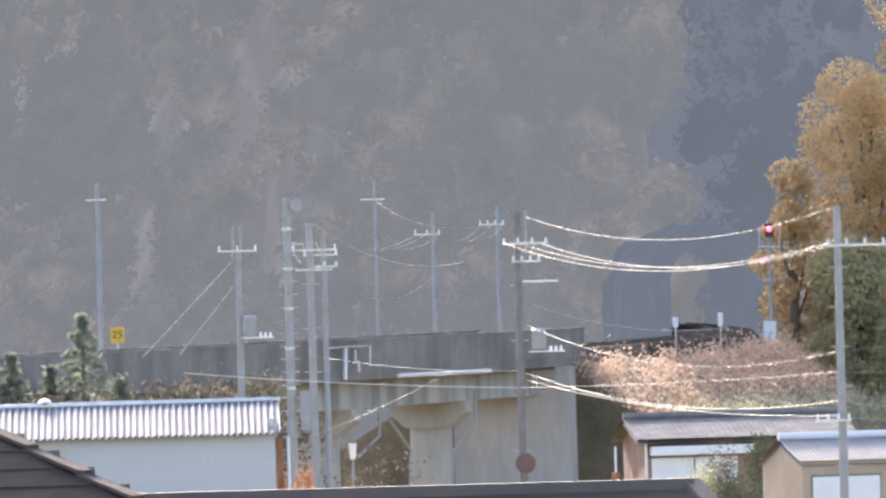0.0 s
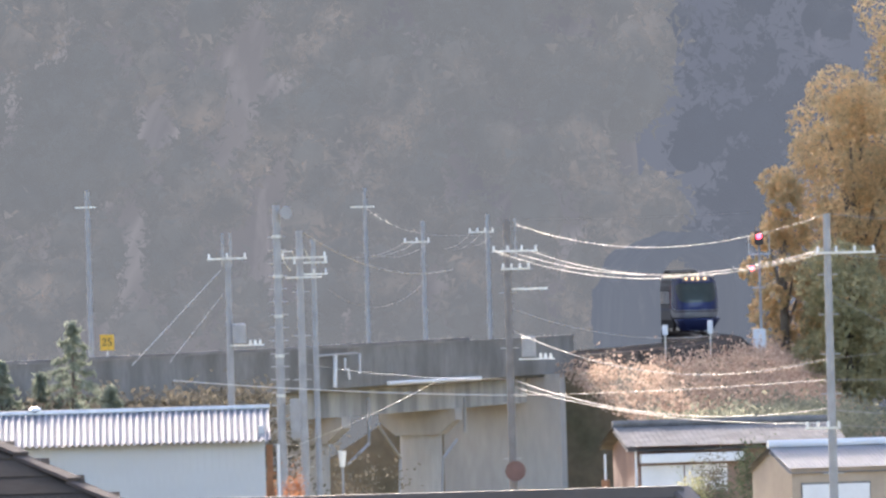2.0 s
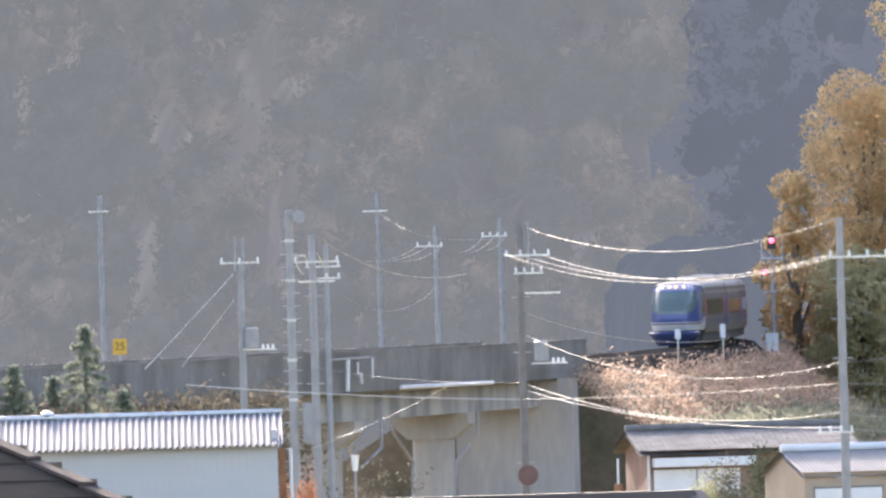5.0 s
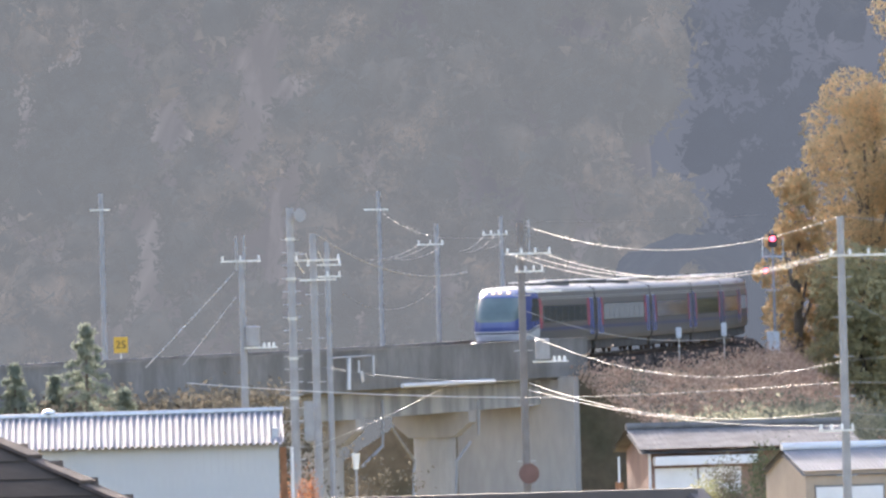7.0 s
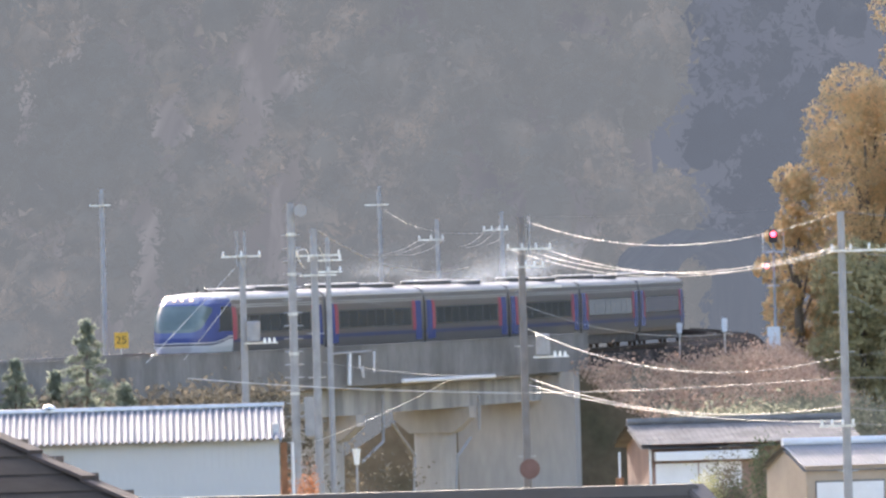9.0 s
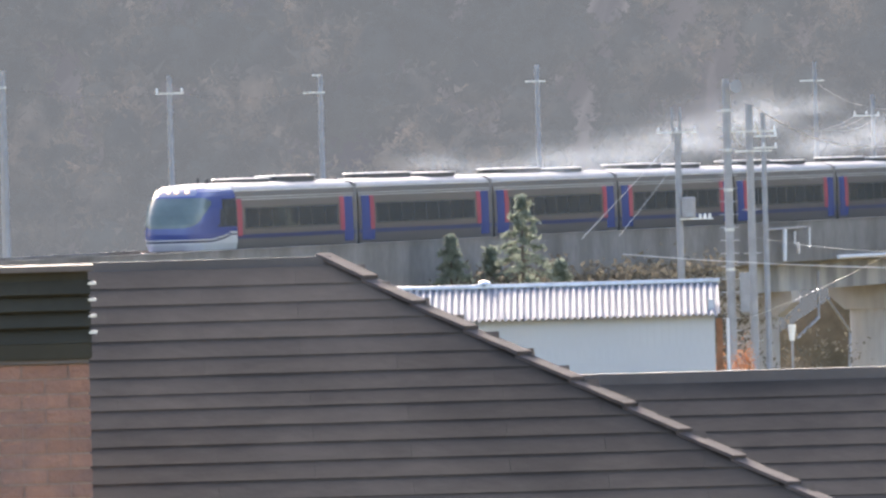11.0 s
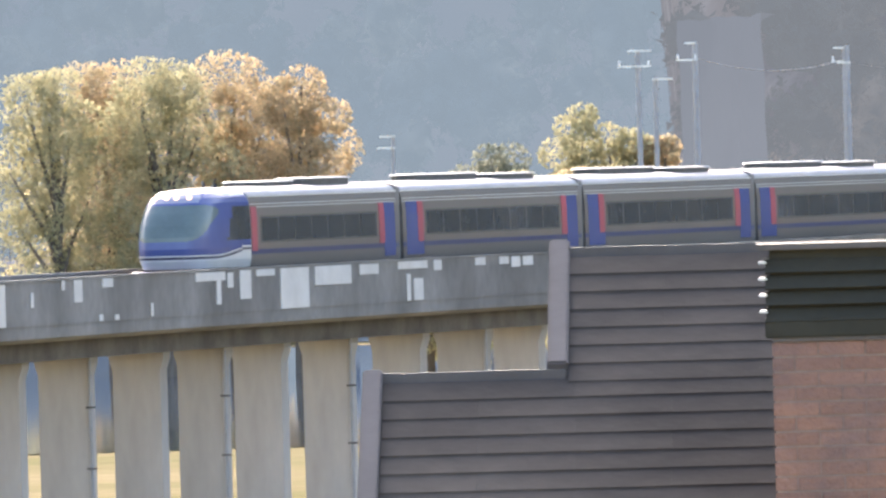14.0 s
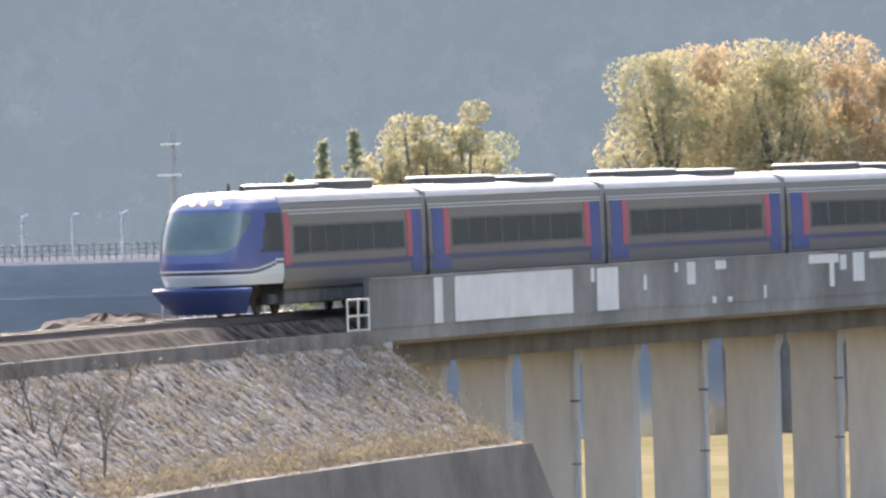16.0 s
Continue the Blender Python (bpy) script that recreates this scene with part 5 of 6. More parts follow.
# ---------------------------------------------------------------- warehouse
WD = 480.0
wr, wl = sight(-0.699, -0.588, WD), sight(-2.015, -0.575, WD)
wdir = (Vector((wl.x, wl.y, 0)) - Vector((wr.x, wr.y, 0))).normalized()
ware = thing("warehouse", "pale blue sheet-metal warehouse with folded white steel roof", "warehouse",
             Matrix.Translation((wr.x, wr.y, 0)) @ Matrix.Rotation(math.atan2(-wdir.y, -wdir.x), 4, "Z"))
wl_len = 15.0
eave_z, ridge_z = sight(-0.698, -0.719, WD - 3).z, wr.z
bm = bmesh.new()
box(bm, -wl_len, -3.4, 0, -0.15, -3.2, eave_z)
part("front_wall", bm, SHED_WALL, ware, "pale blue ribbed sheet wall")
bm = bmesh.new()
box(bm, 0, -3.42, 0, 0.06, -3.403, eave_z - 0.05)
rib = part("wall_rib", bm, SHED_WALL, ware)
rib.matrix_basis = Matrix.Translation((-wl_len, 0, 0))
for i in range(1, 60):
    again(rib, ware, Matrix.Translation((-wl_len + i * 0.25, 0, 0)))
bm = bmesh.new()
box(bm, -0.35, -3.2, 0, -0.15, 3.2, ridge_z - 0.5), box(bm, -wl_len, 3.0, 0, -0.15, 3.2, eave_z)
part("end_wall", bm, SHED_WALL, ware)
bm = bmesh.new()
pitch_n = 68
for sgn in (-1, 1):
    rows = []
    for yy, zz in ((0.0, ridge_z), (-3.9, eave_z)):
        row = []
        for i in range(pitch_n):
            x0 = -wl_len - 0.2 + i * (wl_len + 0.3) / pitch_n
            w = (wl_len + 0.3) / pitch_n
            row += [(x0, sgn * -yy, zz), (x0 + w * 0.28, sgn * -yy, zz), (x0 + w * 0.5, sgn * -yy, zz + 0.08), (x0 + w * 0.78, sgn * -yy, zz + 0.08)]
        rows.append([(x, (yy if sgn < 0 else -yy), z) for x, y, z in row])
    loft(bm, rows)
part("roof", bm, SHED_ROOF, ware, "folded white steel roof sheets")
bm = bmesh.new()
tube(bm, (-wl_len - 0.2, 0, ridge_z + 0.08), (0.1, 0, ridge_z + 0.08), 0.11, n=10)
part("ridge_cap", bm, STEEL, ware, "bright steel ridge cap", smooth=True)
# made-up polished dome, added so the ridge shows a sun glint
bm = bmesh.new()
vx = wr.x - sight(-1.655, -0.6, WD).x
loft(bm, [[(-vx + r * math.cos(a), r * math.sin(a), ridge_z + 0.12 + z) for a in (2 * math.pi * i / 24 for i in range(24))]
          for r, z in ((0.12, 0.0), (0.12, 0.04), (0.24, 0.06), (0.235, 0.10), (0.19, 0.15), (0.12, 0.19), (0.04, 0.21))], True, True)
part("ventilator", bm, GLINT_STEEL, ware, "polished steel dome added on the ridge for a sun glint", smooth=True)
bm = bmesh.new()
box(bm, -0.10, -3.3, 0, 0.12, -2.9, eave_z - 0.1)
part("corner_post", bm, RUST, ware, "rust-brown corner panel")
bm = bmesh.new()
tube(bm, (0.3, -3.2, 0), (0.3, -3.2, eave_z - 0.1), 0.06)
part("drainpipe", bm, SHUTTER, ware)

# ---------------------------------------------------------------- houses
def tiled_roof(bm_unused, parent, x0, x1, depth, eave, ridge, over=0.4, pitch=0.27, name="roof", material=None, ridge_mat=None):
    """A gable roof of rounded tile columns, front and back."""
    for sgn in (-1, 1):
        bm = bmesh.new()
        k = max(2, round((x1 - x0 + 2 * over) / pitch))
        rows = []
        for v in (0, 1):
            y, z = (0, ridge) if v == 0 else (sgn * (depth / 2 + over), eave)
            row = []
            for i in range(k * 4 + 1):
                x = x0 - over + (x1 - x0 + 2 * over) * i / (k * 4)
                row.append((x, y, z + 0.018 * abs(math.sin(math.pi * i / 4))))
            rows.append(row)
        loft(bm, rows)
        lower = [[(x, y, z - 0.16) for x, y, z in r] for r in ([rows[0][0], rows[0][-1]], [rows[1][0], rows[1][-1]])]
        loft(bm, lower)
        part(name, bm, material or TILE_GREY, parent)
    bm = bmesh.new()
    tube(bm, (x0 - over, 0, ridge + 0.1), (x1 + over, 0, ridge + 0.1), 0.14, n=10)
    part("ridge_tile", bm, ridge_mat or material or TILE_GREY, parent)


def house(b0, b1, far, eave_e, ridge_e, depth, name, label, wall, turn=0.0):
    a, c = grounded(b0, far), grounded(b1, far)
    ax = (c - a).normalized()
    m = Matrix.Translation(a) @ Matrix.Rotation(math.atan2(ax.y, ax.x) + radians(turn), 4, "Z")
    o = thing(name, label, "house", m)
    w = (c - a).length
    ez = EYE.z + far * math.tan(radians(eave_e))
    rz = EYE.z + (far + depth / 2) * math.tan(radians(ridge_e))
    bm = bmesh.new()
    loft(bm, [[(x, 0, 0), (x, 0, ez), (x, depth / 2, rz - 0.2), (x, depth, ez), (x, depth, 0)] for x in (0, w)], False)
    for x in (0, w):
        bm.faces.new([bm.verts.new(p) for p in ((x, 0, 0), (x, 0, ez), (x, depth / 2, rz - 0.2), (x, depth, ez), (x, depth, 0))])
    part("wall", bm, wall, o)
    hold = new("roof_frame")
    hold.parent = o
    hold.matrix_basis = Matrix.Translation((0, depth / 2, 0))
    return o, w, ez, rz, hold


def flush(hold, o):
    """Hang a roof's parts straight under the house."""
    for ch in list(hold.children):
        ch.parent = o
        ch.matrix_basis = hold.matrix_basis @ ch.matrix_basis
    bpy.data.objects.remove(hold)


h1, w1, e1, r1, hold = house((0.816, -0.835)[0], (1.641, -0.858)[0], 520, (0.945, -0.783)[1], (0.947, -0.699)[1], 6.0, "house", "reddish-brown walled house with a grey roof and white shutters", WALL_BROWN, 9.0)
tiled_roof(None, hold, 0.0, w1, 6.0, e1, r1, 0.45, 0.22)
flush(hold, h1)
bm = bmesh.new()
box(bm, 0.15, -0.06, e1 - 1.75, 1.75, -0.01, e1 - 0.72, 0.01), box(bm, 1.8, -0.06, e1 - 1.75, 3.4, -0.01, e1 - 0.72, 0.01)
part("shutter", bm, SHUTTER, h1, "white sliding shutters")
bm = bmesh.new()
box(bm, 0.1, -0.5, e1 - 0.62, 4.0, -0.0, e1 - 0.28, 0.02)
part("awning", bm, SHUTTER, h1, "white fascia awning")
bm = bmesh.new()
tube(bm, (-0.05, -0.12, 0), (-0.05, -0.12, e1 - 0.1), 0.05)
part("drainpipe", bm, SHUTTER, h1)
bm = bmesh.new()
tube(bm, (-1.15, 0.3, -0.1), (-1.15, 0.3, e1 - 1.2), 0.16, n=14)
part("flue_base", bm, RUST, h1, "dark red flue base")
bm = bmesh.new()
tube(bm, (-1.15, 0.3, e1 - 1.2), (-1.15, 0.3, e1 - 0.25), 0.045, n=10)
part("flue", bm, SHUTTER, h1, "thin pale flue pipe")

h2, w2, e2, r2, hold = house((1.452, -0.969)[0], (2.102, -0.988)[0], 470, (1.477, -0.891)[1], (1.480, -0.800)[1], 5.0, "house", "beige rendered house with grey corrugated roof and white shutter", WALL_BEIGE, 16.0)
# the ridge is coloured white to stand in for its sun highlight
tiled_roof(None, hold, 0.0, w2, 5.0, e2, r2, 0.12, 0.16, material=SHEET_GREY, ridge_mat=SHUTTER)
flush(hold, h2)
bm = bmesh.new()
box(bm, 0.35, -0.06, e2 - 2.4, 2.7, -0.01, e2 - 0.55, 0.01)
part("shutter", bm, SHUTTER, h2, "white roller shutter")
bm = bmesh.new()
box(bm, 0.3, -0.03, e2 - 2.4, 2.75, -0.005, e2 - 0.48, 0.005)
part("shutter_frame", bm, POLE_DARK, h2)

# ---------------------------------------------------------------- the slate roofs close by
RP = 27.0                                  # pitch of the slopes
RD = 67.0                                  # distance of the ridge
mid = -3.55
ridge_r, ridge_l = sight(-2.293, -0.421, RD), sight(-4.815, -0.448, RD)
axis = Vector((math.cos(radians(mid)), -math.sin(radians(mid)), 0))
home = Matrix.Translation(ridge_r) @ Matrix.Rotation(math.atan2(axis.y, axis.x), 4, "Z")
sp, cp = math.sin(radians(RP)), math.cos(radians(RP))
PX = 24642 / RD
left_top = -(1320 - 236) / PX
left_low = left_top - 322 / PX
step_z = 215 / PX
house_near = thing("slate_house", "house with dark slate hip roof, brown flashings and brick chimney", "house", home)


def slates(parent, z_top, z_bot, x_left, x_right, lap=0.182, wide=0.91, material=None, depth0=0.0, seed=1):
    """Courses of slates down a slope that faces the camera; x_left and x_right are functions of the drop."""
    rnd = random.Random(seed)
    rise = lap * sp
    k = 0
    z = z_top
    while z < z_bot:
        xl, xr = x_left(z + rise / 2), x_right(z + rise / 2)
        x = xl - (wide / 2 if k % 2 else 0)
        while x < xr:
            a, b = max(x + 0.0006, xl), min(x + wide - 0.0006, xr)
            if b - a > 0.03:
                bm = bmesh.new()
                y0, y1 = -z * cp / sp, -(z + rise) * cp / sp
                t = 0.005
                d = rnd.uniform(0, 0.0025)
                top = [(a, y0, -z + 0.004), (b, y0, -z + 0.004), (b, y1 - 0.012, -(z + rise) + t + d - 0.006 * 0), (a, y1 - 0.012, -(z + rise) + t + d)]
                low = [(p[0], p[1], p[2] - 0.014) for p in top]
                loft(bm, [low, top], True, True)
                part("slate", bm, material or SLATE, parent)
            x += wide
        z += rise
        k += 1


hip = lambda z: z / math.tan(radians(27.5)) - 0.045 * min(1, z * 5)
slates(house_near, 0.06, step_z + 0.04, lambda z: left_top + 0.05, hip, seed=2)
slates(house_near, step_z + 0.04, 1.62, lambda z: left_low + 0.05, hip, seed=3)
# roof boards under the slates, wall below
bm = bmesh.new()
for zt, zb, xl in ((0.0, step_z, left_top), (step_z, 1.75, left_low)):
    a = [(xl, -zt * cp / sp, -zt - 0.03), (hip(zt), -zt * cp / sp, -zt - 0.03), (hip(zb), -zb * cp / sp, -zb - 0.03), (xl, -zb * cp / sp, -zb - 0.03)]
    loft(bm, [[(x, y, z - 0.1) for x, y, z in a], a], True, True)
part("roof_board", bm, CAP_METAL, house_near)
# the slope beyond the hip, and the back slope
bm = bmesh.new()
zb = 1.75
vs = [(-0.02, 0, -0.06), (hip(zb), -zb * cp / sp, -zb - 0.06), (hip(zb), zb * cp / sp, -zb - 0.06)]
bm.faces.new([bm.verts.new(p) for p in vs])
vs = [(left_top, 0.02, -0.06), (-0.02, 0.02, -0.06), (hip(zb), zb * cp / sp, -zb - 0.06), (left_top, zb * cp / sp, -zb - 0.06)]
bm.faces.new([bm.verts.new(p) for p in vs])
part("rear_slope", bm, SLATE, house_near)
bm = bmesh.new()
box(bm, left_low + 0.1, -3.0, -9.5, 2.8, 3.2, -1.9)
part("wall", bm, WALL_BEIGE, house_near)


def strip(name, a, b, w, t, lift=0.0, label=""):
    """A folded metal flashing laid from a to b."""
    a, b = Vector(a), Vector(b)
    m = Matrix.Translation(a) @ (b - a).to_track_quat("X", "Z").to_matrix().to_4x4()
    bm = bmesh.new()
    box(bm, 0, -w / 2, lift, (b - a).length, w / 2, lift + t, min(t, w) * 0.15, m)
    return part(name, bm, HIP_TILE if name == "hip_tile" else FLASHING, house_near, label)


strip("ridge_flashing", (left_top - 0.03, 0, -0.072), (0.02, 0, -0.072), 0.14, 0.06)
strip("verge_flashing", (left_top, 0.05, -0.03), (left_top, -step_z * cp / sp, -step_z - 0.02), 0.10, 0.07)
strip("ridge_flashing", (left_low - 0.03, -step_z * cp / sp, -step_z - 0.08), (left_top + 0.05, -step_z * cp / sp, -step_z - 0.08), 0.1, 0.09)
strip("verge_flashing", (left_low, -step_z * cp / sp, -step_z - 0.02), (left_low, -1.75 * cp / sp, -1.75), 0.095, 0.06)
k = 13
for i in range(k):
    z0, z1 = 1.62 * i / k, 1.62 * (i + 1) / k
    strip("hip_tile", (hip(z0) - 0.03, -z0 * cp / sp, -z0 - 0.012), (hip(z1) - 0.02, -z1 * cp / sp - 0.02, -z1 - 0.012 + 0.012), 0.10, 0.018)

# chimney
chim = thing("chimney", "brick chimney with a dark bronze louvred metal cap", "chimney", Matrix.Translation(sight(-3.620, -0.449, RD - 3.0)) @ home.to_3x3().to_4x4())
cw = 143.5 / PX * (RD - 3.0) / RD
bm = bmesh.new()
box(bm, -cw + 0.012, -0.20, -2.6, cw - 0.012, 0.5, -0.42)
part("mortar_core", bm, MORTAR, chim)
bm = bmesh.new()
box(bm, -cw - 0.06, -0.27, -0.016, cw + 0.03, 0.55, 0.012, 0.004)
part("cap_top", bm, FLASHING, chim, "flat bronze lid")
for k in range(4):
    bm = bmesh.new()
    z = -0.078 - 0.075 * k
    loft(bm, [[(x, y, zz) for y, zz in ((-0.245, z - 0.04), (-0.21, z + 0.02), (0.47, z + 0.02), (0.51, z - 0.04), (0.50, z - 0.046), (-0.235, z - 0.046))] for x in (-cw - 0.02, cw + 0.01)], True, True)
    part("louvre", bm, CAP_METAL, chim)
    # bright stubs added in place of glints on the louvre edges
    for x in (-cw - 0.03, cw + 0.018):
        bm = bmesh.new()
        box(bm, x - 0.02, -0.25, z + 0.0, x + 0.02, 0.3, z + 0.010, 0.003)
        part("louvre_end", bm, STEEL, chim, "bright steel stub standing in for a louvre edge glint")
bm = bmesh.new()
box(bm, -cw, -0.2, -0.40, cw, 0.45, -0.01)
part("cap_core", bm, CAP_METAL, chim)
bm = bmesh.new()
box(bm, -cw - 0.025, -0.24, -0.418, cw + 0.01, 0.5, -0.325, 0.006)
part("cap_base", bm, CAP_METAL, chim)
bm = bmesh.new()
box(bm, -cw + 0.005, -0.225, -0.436, cw - 0.005, 0.5, -0.418)
part("cap_flange", bm, FLASHING, chim)
bh, bl = 0.0685, 0.215
for r in range(24):
    x = -cw + 0.002 - (bl / 2 if r % 2 else 0)
    while x < cw:
        a, b = max(x, -cw + 0.004), min(x + bl - 0.007, cw - 0.004)
        if b - a > 0.02:
            bm = bmesh.new()
            z = -0.438 - (r + 1) * bh
            box(bm, a, -0.2085, z + 0.005, b, -0.19, z + bh - 0.005)
            part("brick", bm, BRICK, chim)
        x += bl

# the lower wing behind the hip
RW = 73.0
wing_l, wing_r = sight(-1.566, -0.950, RW), sight(0.982, -0.963, RW)
ax2 = (Vector((wing_r.x, wing_r.y, 0)) - Vector((wing_l.x, wing_l.y, 0)))
wing = thing("slate_wing", "lower slate roofed wing with pale ridge flashing", "house", Matrix.Translation((wing_r.x, wing_r.y, (wing_r.z + wing_l.z) / 2)) @ Matrix.Rotation(math.atan2(ax2.y, ax2.x), 4, "Z"))
wlen = ax2.length
slates(wing, 0.05, 1.0, lambda z: -wlen, lambda z: 0.02 + z * 0.9, seed=6)
bm = bmesh.new()
a = [(-wlen, 0, -0.03), (0, 0, -0.03), (1.4 * 0.9, -1.4 * cp / sp, -1.4), (-wlen, -1.4 * cp / sp, -1.4)]
loft(bm, [[(x, y, z - 0.1) for x, y, z in a], a], True, True)
part("roof_board", bm, CAP_METAL, wing)
bm = bmesh.new()
bm.faces.new([bm.verts.new(p) for p in ((-wlen, 0.02, -0.03), (0, 0.02, -0.03), (0.4, 3, -1.6), (-wlen, 3, -1.6))])
part("rear_slope", bm, SLATE, wing)
bm = bmesh.new()
box(bm, -wlen, -0.09, -0.06, 0.03, 0.09, 0.012, 0.01)
part("ridge_flashing", bm, FLASHING, wing)
bm = bmesh.new()
m2 = Matrix.Translation((0, 0, -0.03)) @ (Vector((1.26, -1.4 * cp / sp, -1.4))).to_track_quat("X", "Z").to_matrix().to_4x4()
box(bm, 0, -0.06, 0, 3.3, 0.06, 0.05, 0.01, m2)
part("hip_flashing", bm, FLASHING, wing)
bm = bmesh.new()
box(bm, -wlen, -2.4, -8.5, 0.6, 2.8, -1.6)
part("wall", bm, WALL_BEIGE, wing)

# ---------------------------------------------------------------- trees and shrubs
def leaves(points, size, seed, name, material, parent=None, flat=0.5):
    """Small bent leaf clumps, each a folded pair of triangles, at the points given."""
    rnd = random.Random(seed)
    verts, faces = [], []
    for p in points:
        a, b = rnd.uniform(0, 6.28), rnd.uniform(-1.2, 1.2)
        u = Vector((math.cos(a) * math.cos(b), math.sin(a) * math.cos(b), math.sin(b)))
        w = u.cross(Vector((rnd.uniform(-1, 1), rnd.uniform(-1, 1), rnd.uniform(-1, 1)))).normalized()
        nrm = u.cross(w)
        k = size * rnd.uniform(0.55, 1.3)
        i = len(verts)
        verts += [p - u * k, p + w * k * flat + nrm * k * 0.25, p + u * k, p - w * k * flat + nrm * k * 0.25]
        faces += [(i, i + 1, i + 2), (i, i + 2, i + 3)]
    me = bpy.data.meshes.new(name)
    me.from_pydata(verts, [], faces)
    me.materials.append(material)
    ob = new(name, me)
    ob.parent = parent
    return ob


def tree(base, tall, wide, material, seed, label, count=5000, size=0.3, low=0.25, lumps=16, trunk=True, squash=0.8):
    """A broadleaved tree: trunk, limbs, and leaves gathered on many uneven lumps."""
    rnd = random.Random(seed)
    ob = thing("tree", label, "tree", Matrix.Translation(base), group="trees")
    centres = []
    for i in range(lumps):
        v = low + (1 - low) * (i + 0.5) / lumps
        r = wide * (0.35 + 0.65 * math.sin(math.pi * min(1, (v - low) / (1 - low) * 0.8 + 0.22)) ** 0.7)
        a = i * 2.4 + rnd.uniform(-0.5, 0.5)
        d = r * rnd.uniform(0.2, 0.72)
        centres.append((Vector((d * math.cos(a), d * math.sin(a), tall * v * rnd.uniform(0.93, 1.0) - wide * 0.2)), wide * rnd.uniform(0.30, 0.48)))
    bm = bmesh.new()
    tube(bm, (0, 0, -0.4), (0, 0, tall * 0.6), tall * 0.028, tall * 0.012, 10)
    for c, r in centres[::2]:
        tube(bm, (0, 0, min(c.z * 0.6, tall * 0.55)), c, tall * 0.010, tall * 0.003, 6)
    part("trunk", bm, BARK, ob)
    pts = []
    for _ in range(count):
        c, r = rnd.choice(centres)
        d = Vector((rnd.gauss(0, 1), rnd.gauss(0, 1), rnd.gauss(0, 1))).normalized()
        q = r * rnd.random() ** 0.16
        p = c + Vector((d.x * q, d.y * q, d.z * q * squash))
        if noise.noise(p * (1.3 / max(wide, 1) * 2.4) + Vector((seed * 3.1, 0, 0))) > -0.28:
            pts.append(p)
    leaves(pts, size, seed + 1, "crown", material, ob)
    return ob


def conifer(base, tall, wide, seed, label, material=LEAF_CONIFER):
    rnd = random.Random(seed)
    ob = thing("conifer", label, "tree", Matrix.Translation(base), group="trees")
    bm = bmesh.new()
    tube(bm, (0, 0, -0.4), (0, 0, tall), tall * 0.02, 0.02, 8)
    pts = []
    for i in range(70):
        v = (i + 0.5) / 70
        r = wide * (1 - v) ** 0.8 * rnd.uniform(0.6, 1.1)
        a = i * 2.4
        tip = Vector((r * math.cos(a), r * math.sin(a), tall * (0.12 + 0.88 * v) - r * 0.25))
        root = Vector((0, 0, tall * (0.12 + 0.88 * v)))
        if i % 2 == 0:
            tube(bm, root, tip, 0.03, 0.008, 5)
        for _ in range(56):
            k = rnd.random() ** 0.6
            pts.append(root.lerp(tip, k) + Vector((rnd.gauss(0, 0.10), rnd.gauss(0, 0.10), rnd.gauss(0, 0.07))))
    part("trunk", bm, BARK, ob)
    leaves(pts, 0.16, seed + 1, "crown", material, ob, 0.3)
    return ob


conifer(grounded((-1.493, -0.306)[0], 590), sight(-1.491, -0.213, 590).z, 4.3, 4, "pale green conifer beside the viaduct")
conifer(grounded((-1.789, -0.390)[0], 588), sight(-1.788, -0.362, 588).z, 3.6, 5, "pale green conifer beside the viaduct")
conifer(grounded((-1.339, -0.519)[0], 586), sight(-1.337, -0.477, 586).z, 3.6, 6, "low green conifer beside the viaduct")
conifer(grounded((-1.627, -0.441)[0], 592), sight(-1.638, -0.418, 592).z, 3.2, 7, "low green conifer beside the viaduct")
for b, e, seed in ((-8.17, 0.07, 64), (-8.30, 0.03, 65), (-8.02, 0.04, 66), (-8.44, -0.10, 67)):
    conifer(grounded(b, 720), sight(b, e, 720).z, 2.3, seed, "narrow pale green conifer beyond the line", LEAF_OLIVE)
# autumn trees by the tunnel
tree(grounded((1.743, 0.302)[0], 830, 4), sight(1.757, 0.790, 830).z - 4, 5.6, LEAF_ORANGE_LIT, 11, "tall tree in orange and gold autumn leaf", 36000, 0.15, 0.12, 34)
tree(grounded((1.70, 0.0)[0], 822, 4), 9.5, 4.2, LEAF_YELLOW, 14, "yellow-green tree below the autumn trees", 12000, 0.20, 0.05, 26)
tree(grounded((2.022, 0.294)[0], 840, 4), 25.0, 6.4, LEAF_ORANGE_LIT, 12, "tall tree in orange and gold autumn leaf", 36000, 0.16, 0.12, 34)
tree(grounded((1.440, -0.155)[0], 826, 4), sight(1.455, 0.391, 826).z - 4, 2.6, LEAF_ORANGE_LIT, 13, "slender tree with amber leaves beside the signal", 5000, 0.22, 0.1, 18)
